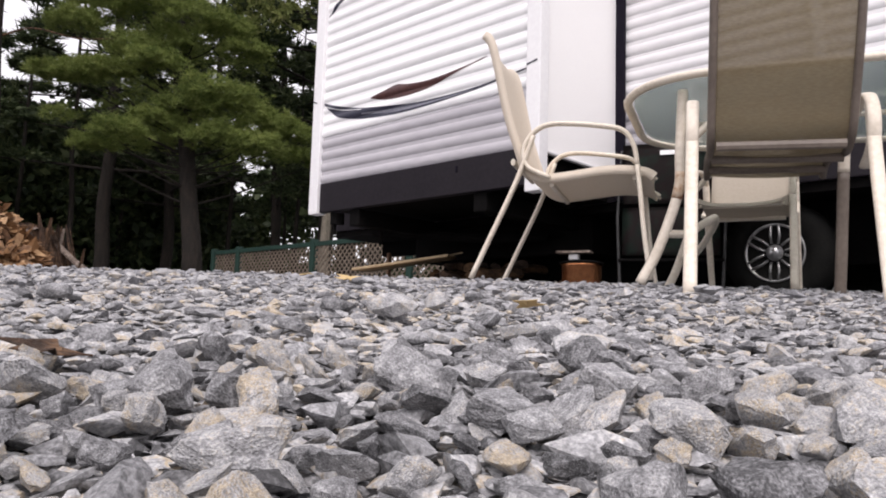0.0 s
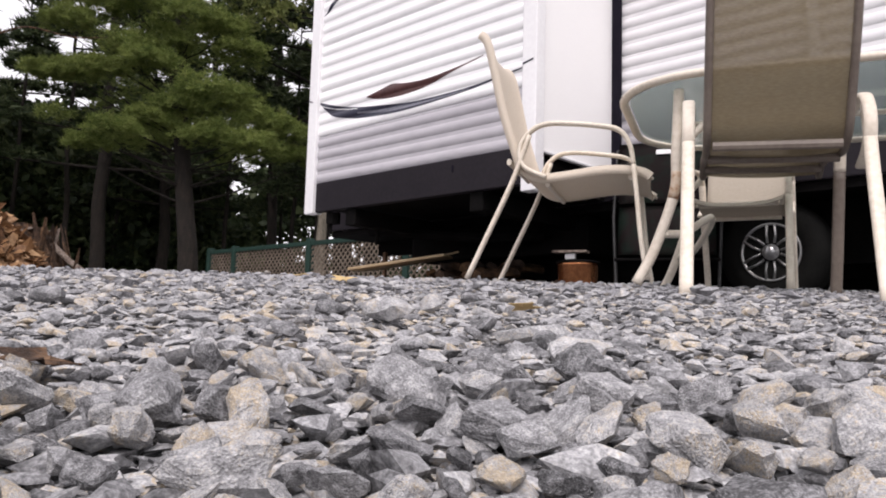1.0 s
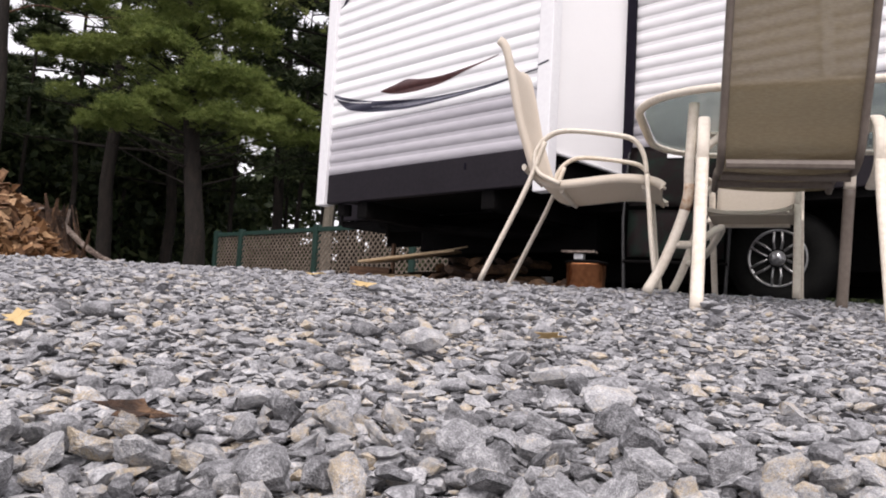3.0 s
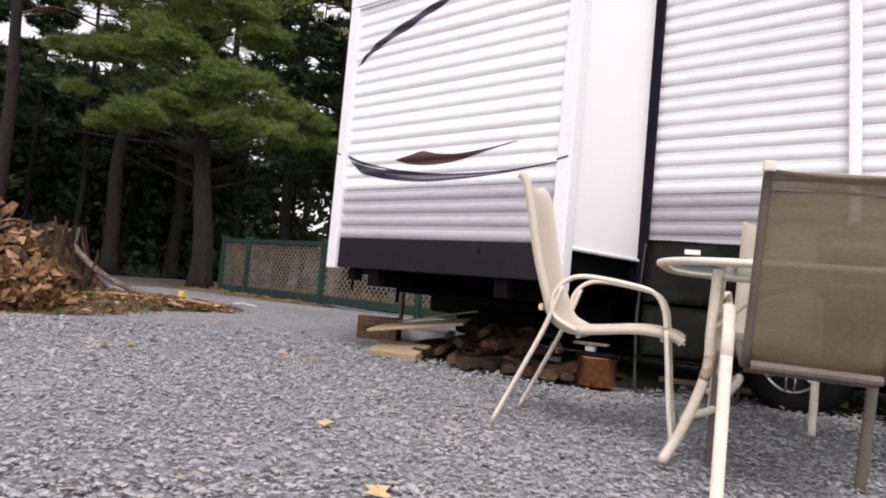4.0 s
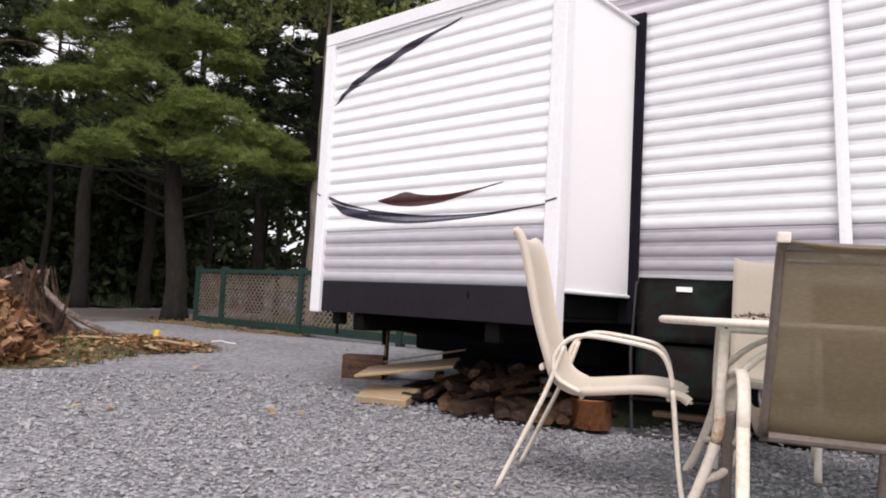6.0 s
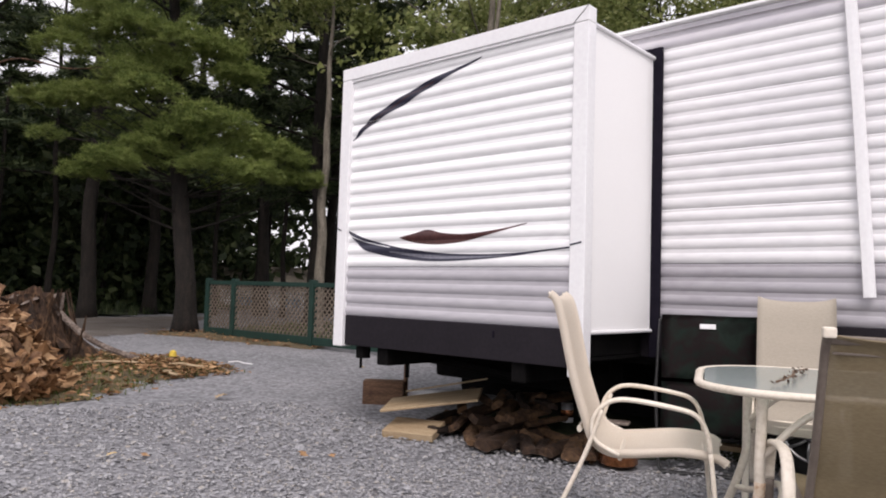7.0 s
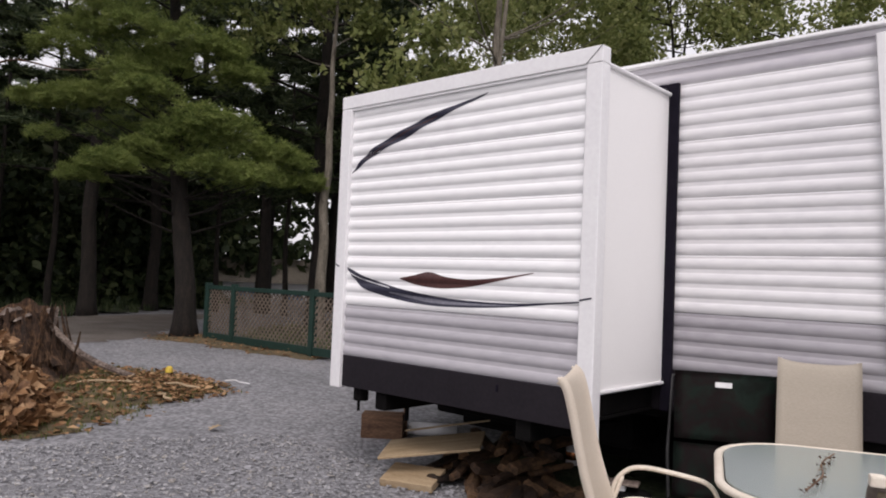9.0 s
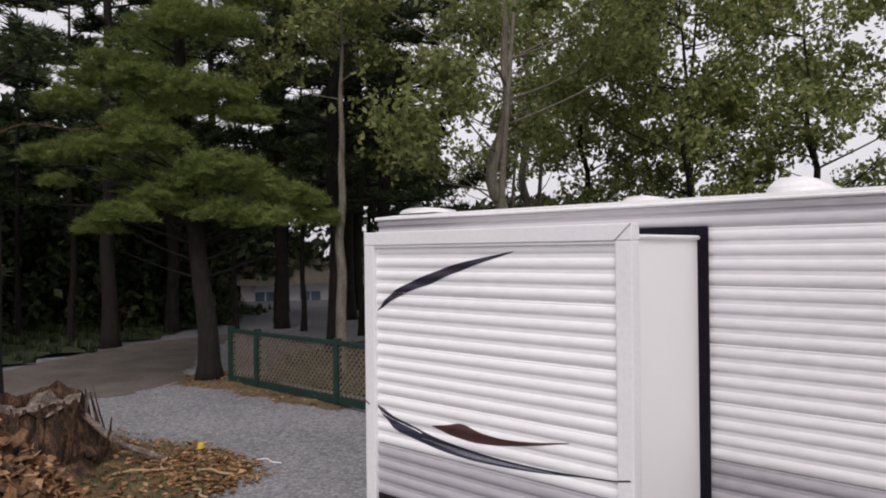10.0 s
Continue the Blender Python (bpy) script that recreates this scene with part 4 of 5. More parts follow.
ISLAND, island_pts = patch("verge", "low island of soil, grass and fallen leaves", [(-4.0, -0.95), (-4.65, -0.05), (-4.85, 0.6), (-5.05, 1.1), (-5.6, 1.3), (-6.6, 1.25), (-7.3, 1.05), (-8.2, 0.75), (-10.5, 0.5), (-12, -1.5), (-11, -4.5), (-6.5, -4.2), (-4.3, -2.5)], M_SOIL, 0.06, 0.035)
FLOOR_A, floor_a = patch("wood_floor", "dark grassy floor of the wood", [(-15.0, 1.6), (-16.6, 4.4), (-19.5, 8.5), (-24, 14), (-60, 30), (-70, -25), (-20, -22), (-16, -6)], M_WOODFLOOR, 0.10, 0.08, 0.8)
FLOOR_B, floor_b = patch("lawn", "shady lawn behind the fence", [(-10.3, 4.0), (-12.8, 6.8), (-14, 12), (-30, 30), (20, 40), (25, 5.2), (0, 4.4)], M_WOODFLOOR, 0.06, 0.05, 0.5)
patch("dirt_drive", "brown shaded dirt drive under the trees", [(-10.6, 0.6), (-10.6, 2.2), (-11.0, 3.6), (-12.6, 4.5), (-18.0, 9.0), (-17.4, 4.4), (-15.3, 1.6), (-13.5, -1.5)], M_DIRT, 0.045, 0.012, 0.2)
# dark sheet that paints the deep shade under the trailer, in wood-floor colour
patch("under_trailer_shade", "dark sheet standing in for the shade under the trailer", [(-1.9, 0.75), (-0.4, 0.62), (0.4, 0.95), (6.5, 1.0), (6.5, 3.2), (-1.9, 3.2)], M_WOODFLOOR, 0.035, 0.008, 0.15)
MOUND, mound_pts = patch("needle_bed", "brown needle bed round the pine and fence foot", [(-11.6, 3.3), (-10.6, 2.95), (-9.6, 3.3), (-8.2, 3.35), (-6.9, 3.6), (-6.9, 4.1), (-11.4, 4.5)], M_SOIL, 0.07, 0.05, 0.1)

BLADE = (np.array([(-0.09, 0, 0), (0.09, 0, 0), (0.03, 0.16, 0.95)]), np.array([(0, 1, 2)]))
LEAF = (np.array([(0, 0, 0), (0.42, 0.35, 0.14), (1, 0, 0.02), (0.42, -0.35, 0.12)]), np.array([(0, 1, 2), (0, 2, 3)]))


def carpet(name, label, pts, n, shape, lo, hi, material, tilt, parent, lift=0.0):
    at = pts[rng.integers(0, len(pts), n)] + np.stack([rng.uniform(-0.1, 0.1, n), rng.uniform(-0.1, 0.1, n), np.full(n, lift)], 1)
    size = np.repeat(rng.uniform(lo, hi, (n, 1)), 3, 1)
    v, f = scatter([shape], np.zeros(n, int), at, turns(rng, n, tilt), size)
    ob = mesh_object(name, v, f, material, None)
    return tagged(ob, label, "plants", "", "stuff")


near_isle = island_pts[(island_pts[:, 0] > -9.5) & (island_pts[:, 1] > -2.6)]
carpet("grass", "thin green and yellowed grass on the verge", near_isle, 13000, BLADE, 0.02, 0.07, M_GRASS, 0.5, None)
carpet("fallen_leaves", "dry brown leaves scattered over the verge", near_isle, 2200, LEAF, 0.05, 0.11, M_DRY, 0.6, None, 0.02)
tip = island_pts[(island_pts[:, 0] > -6.4) & (island_pts[:, 1] > 0.3)]
carpet("dead_leaves", "flattened tan leaves and dead grass at the end of the verge", tip, 950, LEAF, 0.03, 0.085, M_DRY, 0.35, None, 0.03)
carpet("wood_undergrowth", "dark green undergrowth at the edge of the wood", floor_a[(floor_a[:, 0] > -26) & (np.abs(floor_a[:, 1] - 4) < 14)], 12000, BLADE, 0.1, 0.32, M_NEEDLE_DARK, 0.5, None)
carpet("lawn_grass", "shady grass behind the fence", floor_b[(floor_b[:, 0] < 0) & (floor_b[:, 1] < 18)], 9000, BLADE, 0.06, 0.16, M_GRASS, 0.5, None)
carpet("needle_litter", "dry needles and leaves under the pine", mound_pts, 520, LEAF, 0.04, 0.08, M_DRY, 0.6, None, 0.02)


# ---- stump with its heap of bark and leaves ----
def build_stump():
    S = thing("tree_stump", "large rotten tree stump with a weathered grey top", "stump", pose(-7.3, -0.5, 0.04))
    bm = bmesh.new()
    seg, rows = 44, 12
    grid = []
    for i in range(rows + 1):
        h = i / rows
        ring = []
        for j in range(seg):
            a = 2 * math.pi * j / seg
            root = max(0, math.sin(a * 5 + 0.6)) * 0.28 * (1 - h) ** 2.4
            r = 0.62 + 0.30 * (1 - h) ** 2 + root + 0.07 * noise.noise((math.cos(a) * 3, math.sin(a) * 3, h * 2)) + 0.04 * noise.noise((math.cos(a) * 11, math.sin(a) * 11, h * 2))
            top = 0.76 + 0.20 * noise.noise((math.cos(a) * 2, math.sin(a) * 2, 5)) + 0.16 * noise.noise((math.cos(a) * 7, math.sin(a) * 7, 5))
            ring.append(bm.verts.new((r * math.cos(a), r * math.sin(a), h * top)))
        grid.append(ring)
    for a, b in zip(grid, grid[1:]):
        for j in range(seg):
            bm.faces.new((a[j], a[(j + 1) % seg], b[(j + 1) % seg], b[j]))
    part("trunk", bm, M_STUMP, S, "rotten brown trunk")
    bm = bmesh.new()
    ring0 = [(0.62 * math.cos(2 * math.pi * j / seg), 0.62 * math.sin(2 * math.pi * j / seg)) for j in range(seg)]
    prev = None
    for k, f in enumerate((1.04, 0.9, 0.75, 0.6, 0.45, 0.3, 0.15)):
        ring = [bm.verts.new((x * f + 0.02, y * f, 0.66 + 0.09 * (1 - f) * -1.5 + 0.30 * noise.noise((x * f * 4, y * f * 4, 3)))) for x, y in ring0]
        if prev:
            for j in range(seg):
                bm.faces.new((prev[j], prev[(j + 1) % seg], ring[(j + 1) % seg], ring[j]))
        prev = ring
    bm.faces.new(prev)
    part("cut_top", bm, M_STUMP_TOP, S, "weathered grey broken top")
    for k in range(46):
        a = rng.uniform(-2.4, 1.4)
        r = 0.72 + rng.uniform(0, 0.25)
        h = rng.uniform(0.2, 0.75)
        base = Vector((r * math.cos(a), r * math.sin(a), rng.uniform(0, 0.2)))
        tip = base + Vector((rng.normal(0, 0.08) - 0.1 * math.cos(a), rng.normal(0, 0.08) - 0.1 * math.sin(a), h))
        part("bark_slab", bar([base, (base + tip) / 2 + Vector((rng.normal(0, 0.03), rng.normal(0, 0.03), 0)), tip], rng.uniform(0.06, 0.16), 0.025, (-math.sin(a), math.cos(a), 0), 6, taper=[1, 0.85, 0.25]), M_STUMP, S)
    return S


build_stump()
STICK = thing("broken_branch", "grey broken branch leaning beside the stump", "branch", pose(-6.7, 0.1, 0.1))
part("limb", bar(spline([(0.55, 0.5, 0.0), (0.25, 0.25, 0.12), (0.05, 0.02, 0.30), (-0.28, -0.2, 0.62)], 5), 0.075, 0.055, taper=None), M_STUMP_TOP, STICK)
def heap_height(x, y):
    """Height of the mound of rotten wood that leans on the stump."""
    d = np.hypot((x + 5.22) / 0.94, (y + 1.42) / 0.7)
    return 0.95 * np.clip(1 - d, 0, 1) ** 0.8


seg, rows = 60, 16
vs, fs = [], []
for i in range(rows + 1):
    for j in range(seg):
        a, r = 2 * math.pi * j / seg, i / rows
        x, y = -5.22 + 0.94 * r * math.cos(a), -1.42 + 0.7 * r * math.sin(a)
        vs.append((x, y, 0.04 + float(heap_height(x, y)) + 0.22 * (1 - r) ** 0.5 * noise.noise((x * 4.5, y * 4.5, 3)) + 0.08 * noise.noise((x * 14, y * 14, 3)) - 0.06 * r))
fs = [(i * seg + j, i * seg + (j + 1) % seg, (i + 1) * seg + (j + 1) % seg, (i + 1) * seg + j) for i in range(rows) for j in range(seg)]
tagged(mesh_object("rubble_mound", np.array(vs), np.array(fs), M_STUMP, None), "mound of dark rotten wood and soil against the stump", "mound", "", "stuff")
n = 5200
rr, aa = 1.12 * np.sqrt(rng.uniform(0, 1, n)), rng.uniform(0, 2 * math.pi, n)
hx, hy = -5.22 + 0.94 * rr * np.cos(aa), -1.42 + rr * np.sin(aa) * 0.7
clump = np.array([noise.noise((x * 2.6, y * 2.6, 9.0)) for x, y in zip(hx, hy)])
keep = (clump + 0.75 * (rr - 0.78) + rng.normal(0, 0.08, n)) > -0.04
hx, hy, n = hx[keep], hy[keep], int(keep.sum())
hz = heap_height(hx, hy) + rng.uniform(0.02, 0.14, n)
v, f = scatter([LEAF], np.zeros(n, int), np.stack([hx, hy, hz], 1), turns(rng, n, 1.5), rng.uniform(0.05, 0.17, (n, 1)) * np.array([[1, 0.8, 1]]))
tagged(mesh_object("bark_and_leaf_heap", v, f, M_DRY, None), "heap of dry bark chips and brown leaves by the stump", "leaves", "", "stuff")
SHARD = (np.array([(-0.5, -0.2, 0), (0.1, -0.26, 0.02), (0.55, -0.06, 0), (0.45, 0.16, 0.02), (-0.15, 0.24, 0), (-0.55, 0.1, 0.02), (-0.45, -0.15, 0.09), (0.1, -0.2, 0.12), (0.4, 0.05, 0.09), (-0.15, 0.18, 0.12)]), np.array([(0, 1, 7), (0, 7, 6), (1, 2, 8), (1, 8, 7), (2, 3, 8), (3, 4, 9), (3, 9, 8), (4, 5, 9), (5, 0, 6), (5, 6, 9), (6, 7, 9), (7, 8, 9), (0, 4, 1), (0, 5, 4), (1, 3, 2), (1, 4, 3)]))
n = 620
rr, aa = 1.05 * np.sqrt(rng.uniform(0, 1, n)), rng.uniform(0, 2 * math.pi, n)
hx, hy = -5.22 + 0.94 * rr * np.cos(aa), -1.42 + rr * np.sin(aa) * 0.7
hz = heap_height(hx, hy) + rng.uniform(0.0, 0.1, n)
v, f = scatter([SHARD], np.zeros(n, int), np.stack([hx, hy, hz], 1), turns(rng, n, 1.6), rng.uniform(0.1, 0.3, (n, 1)) * np.array([[1, 0.9, 0.8]]))
tagged(mesh_object("bark_shards", v, f, M_SHARD, None), "broken slabs of rotten orange-brown wood on the mound", "wood", "", "stuff")
for k, (x, y, l, a, lab) in enumerate(((-5.3, 0.7, 0.45, 20, "pale"), (-6.05, 0.5, 0.55, -30, "pale"), (-5.2, 1.3, 0.34, 14, "white"), (-5.9, 0.2, 0.6, 60, "pale"), (-4.8, 0.25, 0.35, -10, "pale"))):
    B = thing("fallen_stick", f"{lab} dry stick lying on the ground", "stick", pose(x, y, float(land(x, y)) + 0.06, 0, 0, a))
    part("limb", bar(spline([(-l / 2, 0, 0), (-l / 6, 0.03, 0.015), (l / 5, -0.02, 0.01), (l / 2, 0.02, 0.0)], 4), 0.012 if lab == "white" else 0.026, 0.012 if lab == "white" else 0.02), M_TRIM if lab == "white" else M_PLANK, B)
FLAG = thing("yellow_cap", "small yellow plastic cap on the verge", "cap", pose(-6.28, 1.08, 0.1))
part("shell", lathe(bmesh.new(), [(0.042, 0.0), (0.046, 0.01), (0.037, 0.06), (0.016, 0.075), (0.0, 0.075)], (0, 0, 0), "Z", 16), M_CAP, FLAG)


# ---- single fallen leaves on the gravel ----
def fallen_leaf(x, y, size, turn, material, label, tilt=12, lift=0.012):
    bm = bmesh.new()
    tips = [(0.0, 0.5), (0.16, 0.22), (0.44, 0.3), (0.26, 0.05), (0.42, -0.12), (0.15, -0.15), (0.05, -0.5), (-0.05, -0.5), (-0.15, -0.15), (-0.42, -0.12), (-0.26, 0.05), (-0.44, 0.3), (-0.16, 0.22)]
    mid = bm.verts.new((0, 0, 0.0))
    ring = [bm.verts.new((a * size, b * size, size * (0.12 * abs(a) + 0.10 * b * b + 0.05 * math.sin(7 * a + 5 * b)))) for a, b in tips]
    for i in range(len(ring)):
        bm.faces.new((mid, ring[i], ring[(i + 1) % len(ring)]))
    bmesh.ops.recalc_face_normals(bm, faces=bm.faces)
    bmesh.ops.solidify(bm, geom=list(bm.faces), thickness=size * 0.012)
    me = bpy.data.meshes.new("fallen_leaf")
    bm.to_mesh(me)
    bm.free()
    me.materials.append(material)
    ob = tagged(new("fallen_leaf", me), label, "leaf", "fallen leaves on the gravel")
    ob.matrix_basis = pose(x, y, float(land(x, y)) + lift, tilt, -tilt / 2, turn)


fallen_leaf(0.12, -1.6, 0.08, 40, M_YELLOW, "yellow fallen leaf on the gravel", 4, 0.006)
fallen_leaf(0.74, -1.89, 0.09, 110, M_YELLOW, "pale yellow fallen leaf on the gravel")
fallen_leaf(1.76, -2.985, 0.06, 160, M_STUMP, "dark brown curled fallen leaf on the gravel", 8, 0.018)
fallen_leaf(1.66, -2.33, 0.05, 250, M_YELLOW, "yellow fallen leaf on the gravel", 10, 0.02)
fallen_leaf(1.15, -2.88, 0.045, 70, M_YELLOW, "small orange fallen leaf on the gravel", 30)
fallen_leaf(1.23, -2.98, 0.11, 200, M_DRY, "brown curled fallen leaf on the gravel", 14, 0.02)
fallen_leaf(-3.53, 0.03, 0.12, 15, M_PLANK, "pale fallen leaf on the drive")
for k in range(16):
    fallen_leaf(rng.uniform(-6.5, 1.2), rng.uniform(-2.6, 2.6) if k % 2 else rng.uniform(-2.4, -0.6), rng.uniform(0.04, 0.08), rng.uniform(0, 360), M_DRY if k % 3 else M_YELLOW, "dry fallen leaf on the gravel", rng.uniform(5, 25))


# ---- trees ----
def tuft_shape(seed, count, wide):
    g = np.random.default_rng(seed)
    vs, fs = [], []
    for k in range(count):
        a, e = g.uniform(0, 2 * math.pi), g.uniform(-0.25, 1.2)
        d = np.array([math.cos(a) * math.cos(e), math.sin(a) * math.cos(e), math.sin(e)])
        s = np.cross(d, g.normal(0, 1, 3))
        s /= np.linalg.norm(s)
        l = g.uniform(0.7, 1.1)
        b = len(vs)
        vs += [s * wide, -s * wide, d * l]
        fs.append((b, b + 1, b + 2))
    return np.array(vs), np.array(fs)


FINE_TUFTS = [tuft_shape(20 + k, 18, 0.035) for k in range(4)]
FAR_TUFTS = [tuft_shape(10 + k, 8, 0.10) for k in range(4)]
CLUMP = []
for s in range(4):
    g = np.random.default_rng(40 + s)
    vs, fs = [], []
    for k in range(6):
        c, d = g.normal(0, 0.45, 3), g.normal(0, 1, 3)
        d /= np.linalg.norm(d)
        q = np.cross(d, g.normal(0, 1, 3))
        q /= np.linalg.norm(q)
        b = len(vs)
        vs += [c - d * 0.5, c + q * 0.27, c + d * 0.5, c - q * 0.27]
        fs += [(b, b + 1, b + 2), (b, b + 2, b + 3)]
    CLUMP.append((np.array(vs), np.array(fs)))


def trunk_bm(height, r, lean=(0, 0), wob=0.1, seed=0):
    g = np.random.default_rng(seed)
    n = 12
    pts = [Vector((lean[0] * (i / n) + (g.normal(0, wob * 0.25) if 0 < i else 0), lean[1] * (i / n) + (g.normal(0, wob * 0.25) if 0 < i else 0), height * i / n)) for i in range(n + 1)]
    pts = spline(pts, 3)
    m = len(pts) - 1
    return sweep(bmesh.new(), pts, 2 * r, seg=12, taper=[(1 - 0.93 * i / m) * (1 + 0.5 * math.exp(-i * 1.2)) for i in range(m + 1)]), pts


def pine(seed, height, r, low, reach, limbs, material, m, label, twigs=16, tufts=7, tuft=0.17, top_reach=0.25, lean=(0, 0)):
    """A pine: whorls of level limbs that carry flat sprays of needle tufts."""
    g = np.random.default_rng(seed)
    T = thing("pine_tree", label, "tree", m)
    tb, line = trunk_bm(height, r, lean, 0.12, seed)
    at = []
    for k in range(limbs):
        h = low + (height - 0.4 - low) * (k / limbs) ** 1.05 + g.normal(0, 0.12)
        rel = (h - low) / (height - low)
        base = line[min(len(line) - 1, max(0, int(h / height * (len(line) - 1))))]
        length = reach * (1 - rel) ** 0.75 * g.uniform(0.65, 1.1) + top_reach
        a = k * 2.399 + g.normal(0, 0.3)
        out = Vector((math.cos(a), math.sin(a), 0))
        rise = g.uniform(0.02, 0.2) + rel * 0.35
        pts = spline([base, base + out * length * 0.4 + Vector((0, 0, length * rise * 0.25)), base + out * length * 0.75 + Vector((0, 0, length * rise * 0.4)), base + out * length + Vector((0, 0, length * rise))], 4)
        sweep(tb, pts, 0.035 + 0.018 * length, seg=5, taper=[1 - 0.85 * i / (len(pts) - 1) for i in range(len(pts))])
        side = Vector((-out.y, out.x, 0))
        for q in range(twigs):
            f = 0.28 + 0.72 * (q + g.uniform(0, 1)) / twigs
            p = pts[min(len(pts) - 1, int(f * (len(pts) - 1)))]
            tl = length * 0.42 * (1.15 - f) * g.uniform(0.6, 1.2) + 0.18
            way = (out * g.uniform(0.35, 0.9) + side * (1 if q % 2 else -1) * g.uniform(0.5, 1.0) + Vector((0, 0, g.uniform(-0.05, 0.22)))).normalized()
            for j in range(tufts):
                e = tl * (j + g.uniform(0.2, 1)) / tufts
                c = p + way * e
                at.append((c.x + g.normal(0, 0.06), c.y + g.normal(0, 0.06), c.z + g.normal(0, 0.035) + 0.05))
    part("trunk", tb, M_BARK, T, "", True)
    at = np.array(at)
    n = len(at)
    v, f = scatter(FAR_TUFTS, g.integers(0, 4, n), at, turns(g, n, 0.5), np.repeat(g.uniform(0.7, 1.25, (n, 1)) * tuft, 3, 1) * np.array([[1, 1, 0.9]]))
    mesh_object("crown", v, f, material, T, "soft layered needle foliage")
    return T


def leaf_tree(seed, height, r, low, spread, blobs, per, material, m, label, bark, fork=False, size=0.2, wobble=0.3):
    """A broadleaved tree: forked limbs, and a ragged crown of leaf clumps with gaps."""
    g = np.random.default_rng(seed)
    T = thing("leafy_tree", label, "tree", m)
    tb, line = trunk_bm(height * 0.8, r, (g.normal(0, 0.4), g.normal(0, 0.4)), wobble, seed)
    if fork:
        pts = spline([(0, 0, 0.3), (0.35, -0.1, 2.0), (0.5, -0.2, 4.0), (0.9, -0.1, height * 0.75)], 5)
        sweep(tb, pts, r * 1.3, seg=9, taper=[1 - 0.8 * i / (len(pts) - 1) for i in range(len(pts))])
    at = []
    for k in range(blobs):
        h = low + (height - low) * g.uniform(0, 1) ** 0.85
        rel = (h - low) / (height - low)
        a = k * 2.4 + g.normal(0, 0.4)
        d = spread * (0.35 + 0.75 * math.sin(math.pi * min(1, 0.15 + rel * 0.9))) * g.uniform(0.25, 1.0)
        c = Vector((math.cos(a) * d, math.sin(a) * d, h))
        base = line[min(len(line) - 1, max(2, int(len(line) * max(0.2, (h - d * 0.5) / (height * 0.8)))))]
        pts = spline([base, (base + c) / 2 + Vector((g.normal(0, 0.15), g.normal(0, 0.15), -0.15)), c], 4)
        sweep(tb, pts, 0.02 + 0.011 * d, seg=5, taper=[1 - 0.8 * i / (len(pts) - 1) for i in range(len(pts))])
        w = g.uniform(0.5, 1.0) * spread * 0.36
        q = g.normal(0, 1, (per, 3))
        q *= (np.abs(g.normal(0.75, 0.3, per)) / np.linalg.norm(q, axis=1))[:, None]
        at.append(np.array(c)[None] + q * np.array([[w, w, w * 0.6]]))
    part("trunk", tb, bark, T, "", True)
    at = np.concatenate(at)
    n = len(at)
    v, f = scatter(CLUMP, g.integers(0, 4, n), at, turns(g, n), np.repeat(g.uniform(0.7, 1.3, (n, 1)) * size, 3, 1))
    mesh_object("crown", v, f, material, T, "ragged crown of small leaves")
    return T


# the near pine at the end of the fence: soft plumes in three broad tiers
PLUMES = (
    (-1.85, 2.8, 0.32), (-1.35, 3.0, 0.42), (-0.8, 3.3, 0.5), (-0.3, 3.6, 0.55), (0.2, 3.8, 0.6), (0.65, 3.72, 0.55), (1.15, 3.42, 0.5), (1.6, 3.3, 0.48), (2.0, 2.95, 0.42), (1.0, 2.92, 0.5), (0.2, 3.05, 0.5),
    (-2.6, 4.05, 0.38), (-2.15, 4.1, 0.45), (-1.7, 4.2, 0.5), (-1.15, 4.55, 0.55), (-0.65, 4.9, 0.55), (-0.15, 5.2, 0.6), (0.35, 5.2, 0.5), (0.7, 4.85, 0.45), (-0.85, 4.3, 0.5),
    (-2.3, 4.95, 0.45), (-1.95, 5.4, 0.5), (-1.5, 5.65, 0.55), (-1.1, 5.35, 0.5), (-0.35, 6.6, 0.6), (-0.75, 6.3, 0.55), (0.35, 6.4, 0.6))


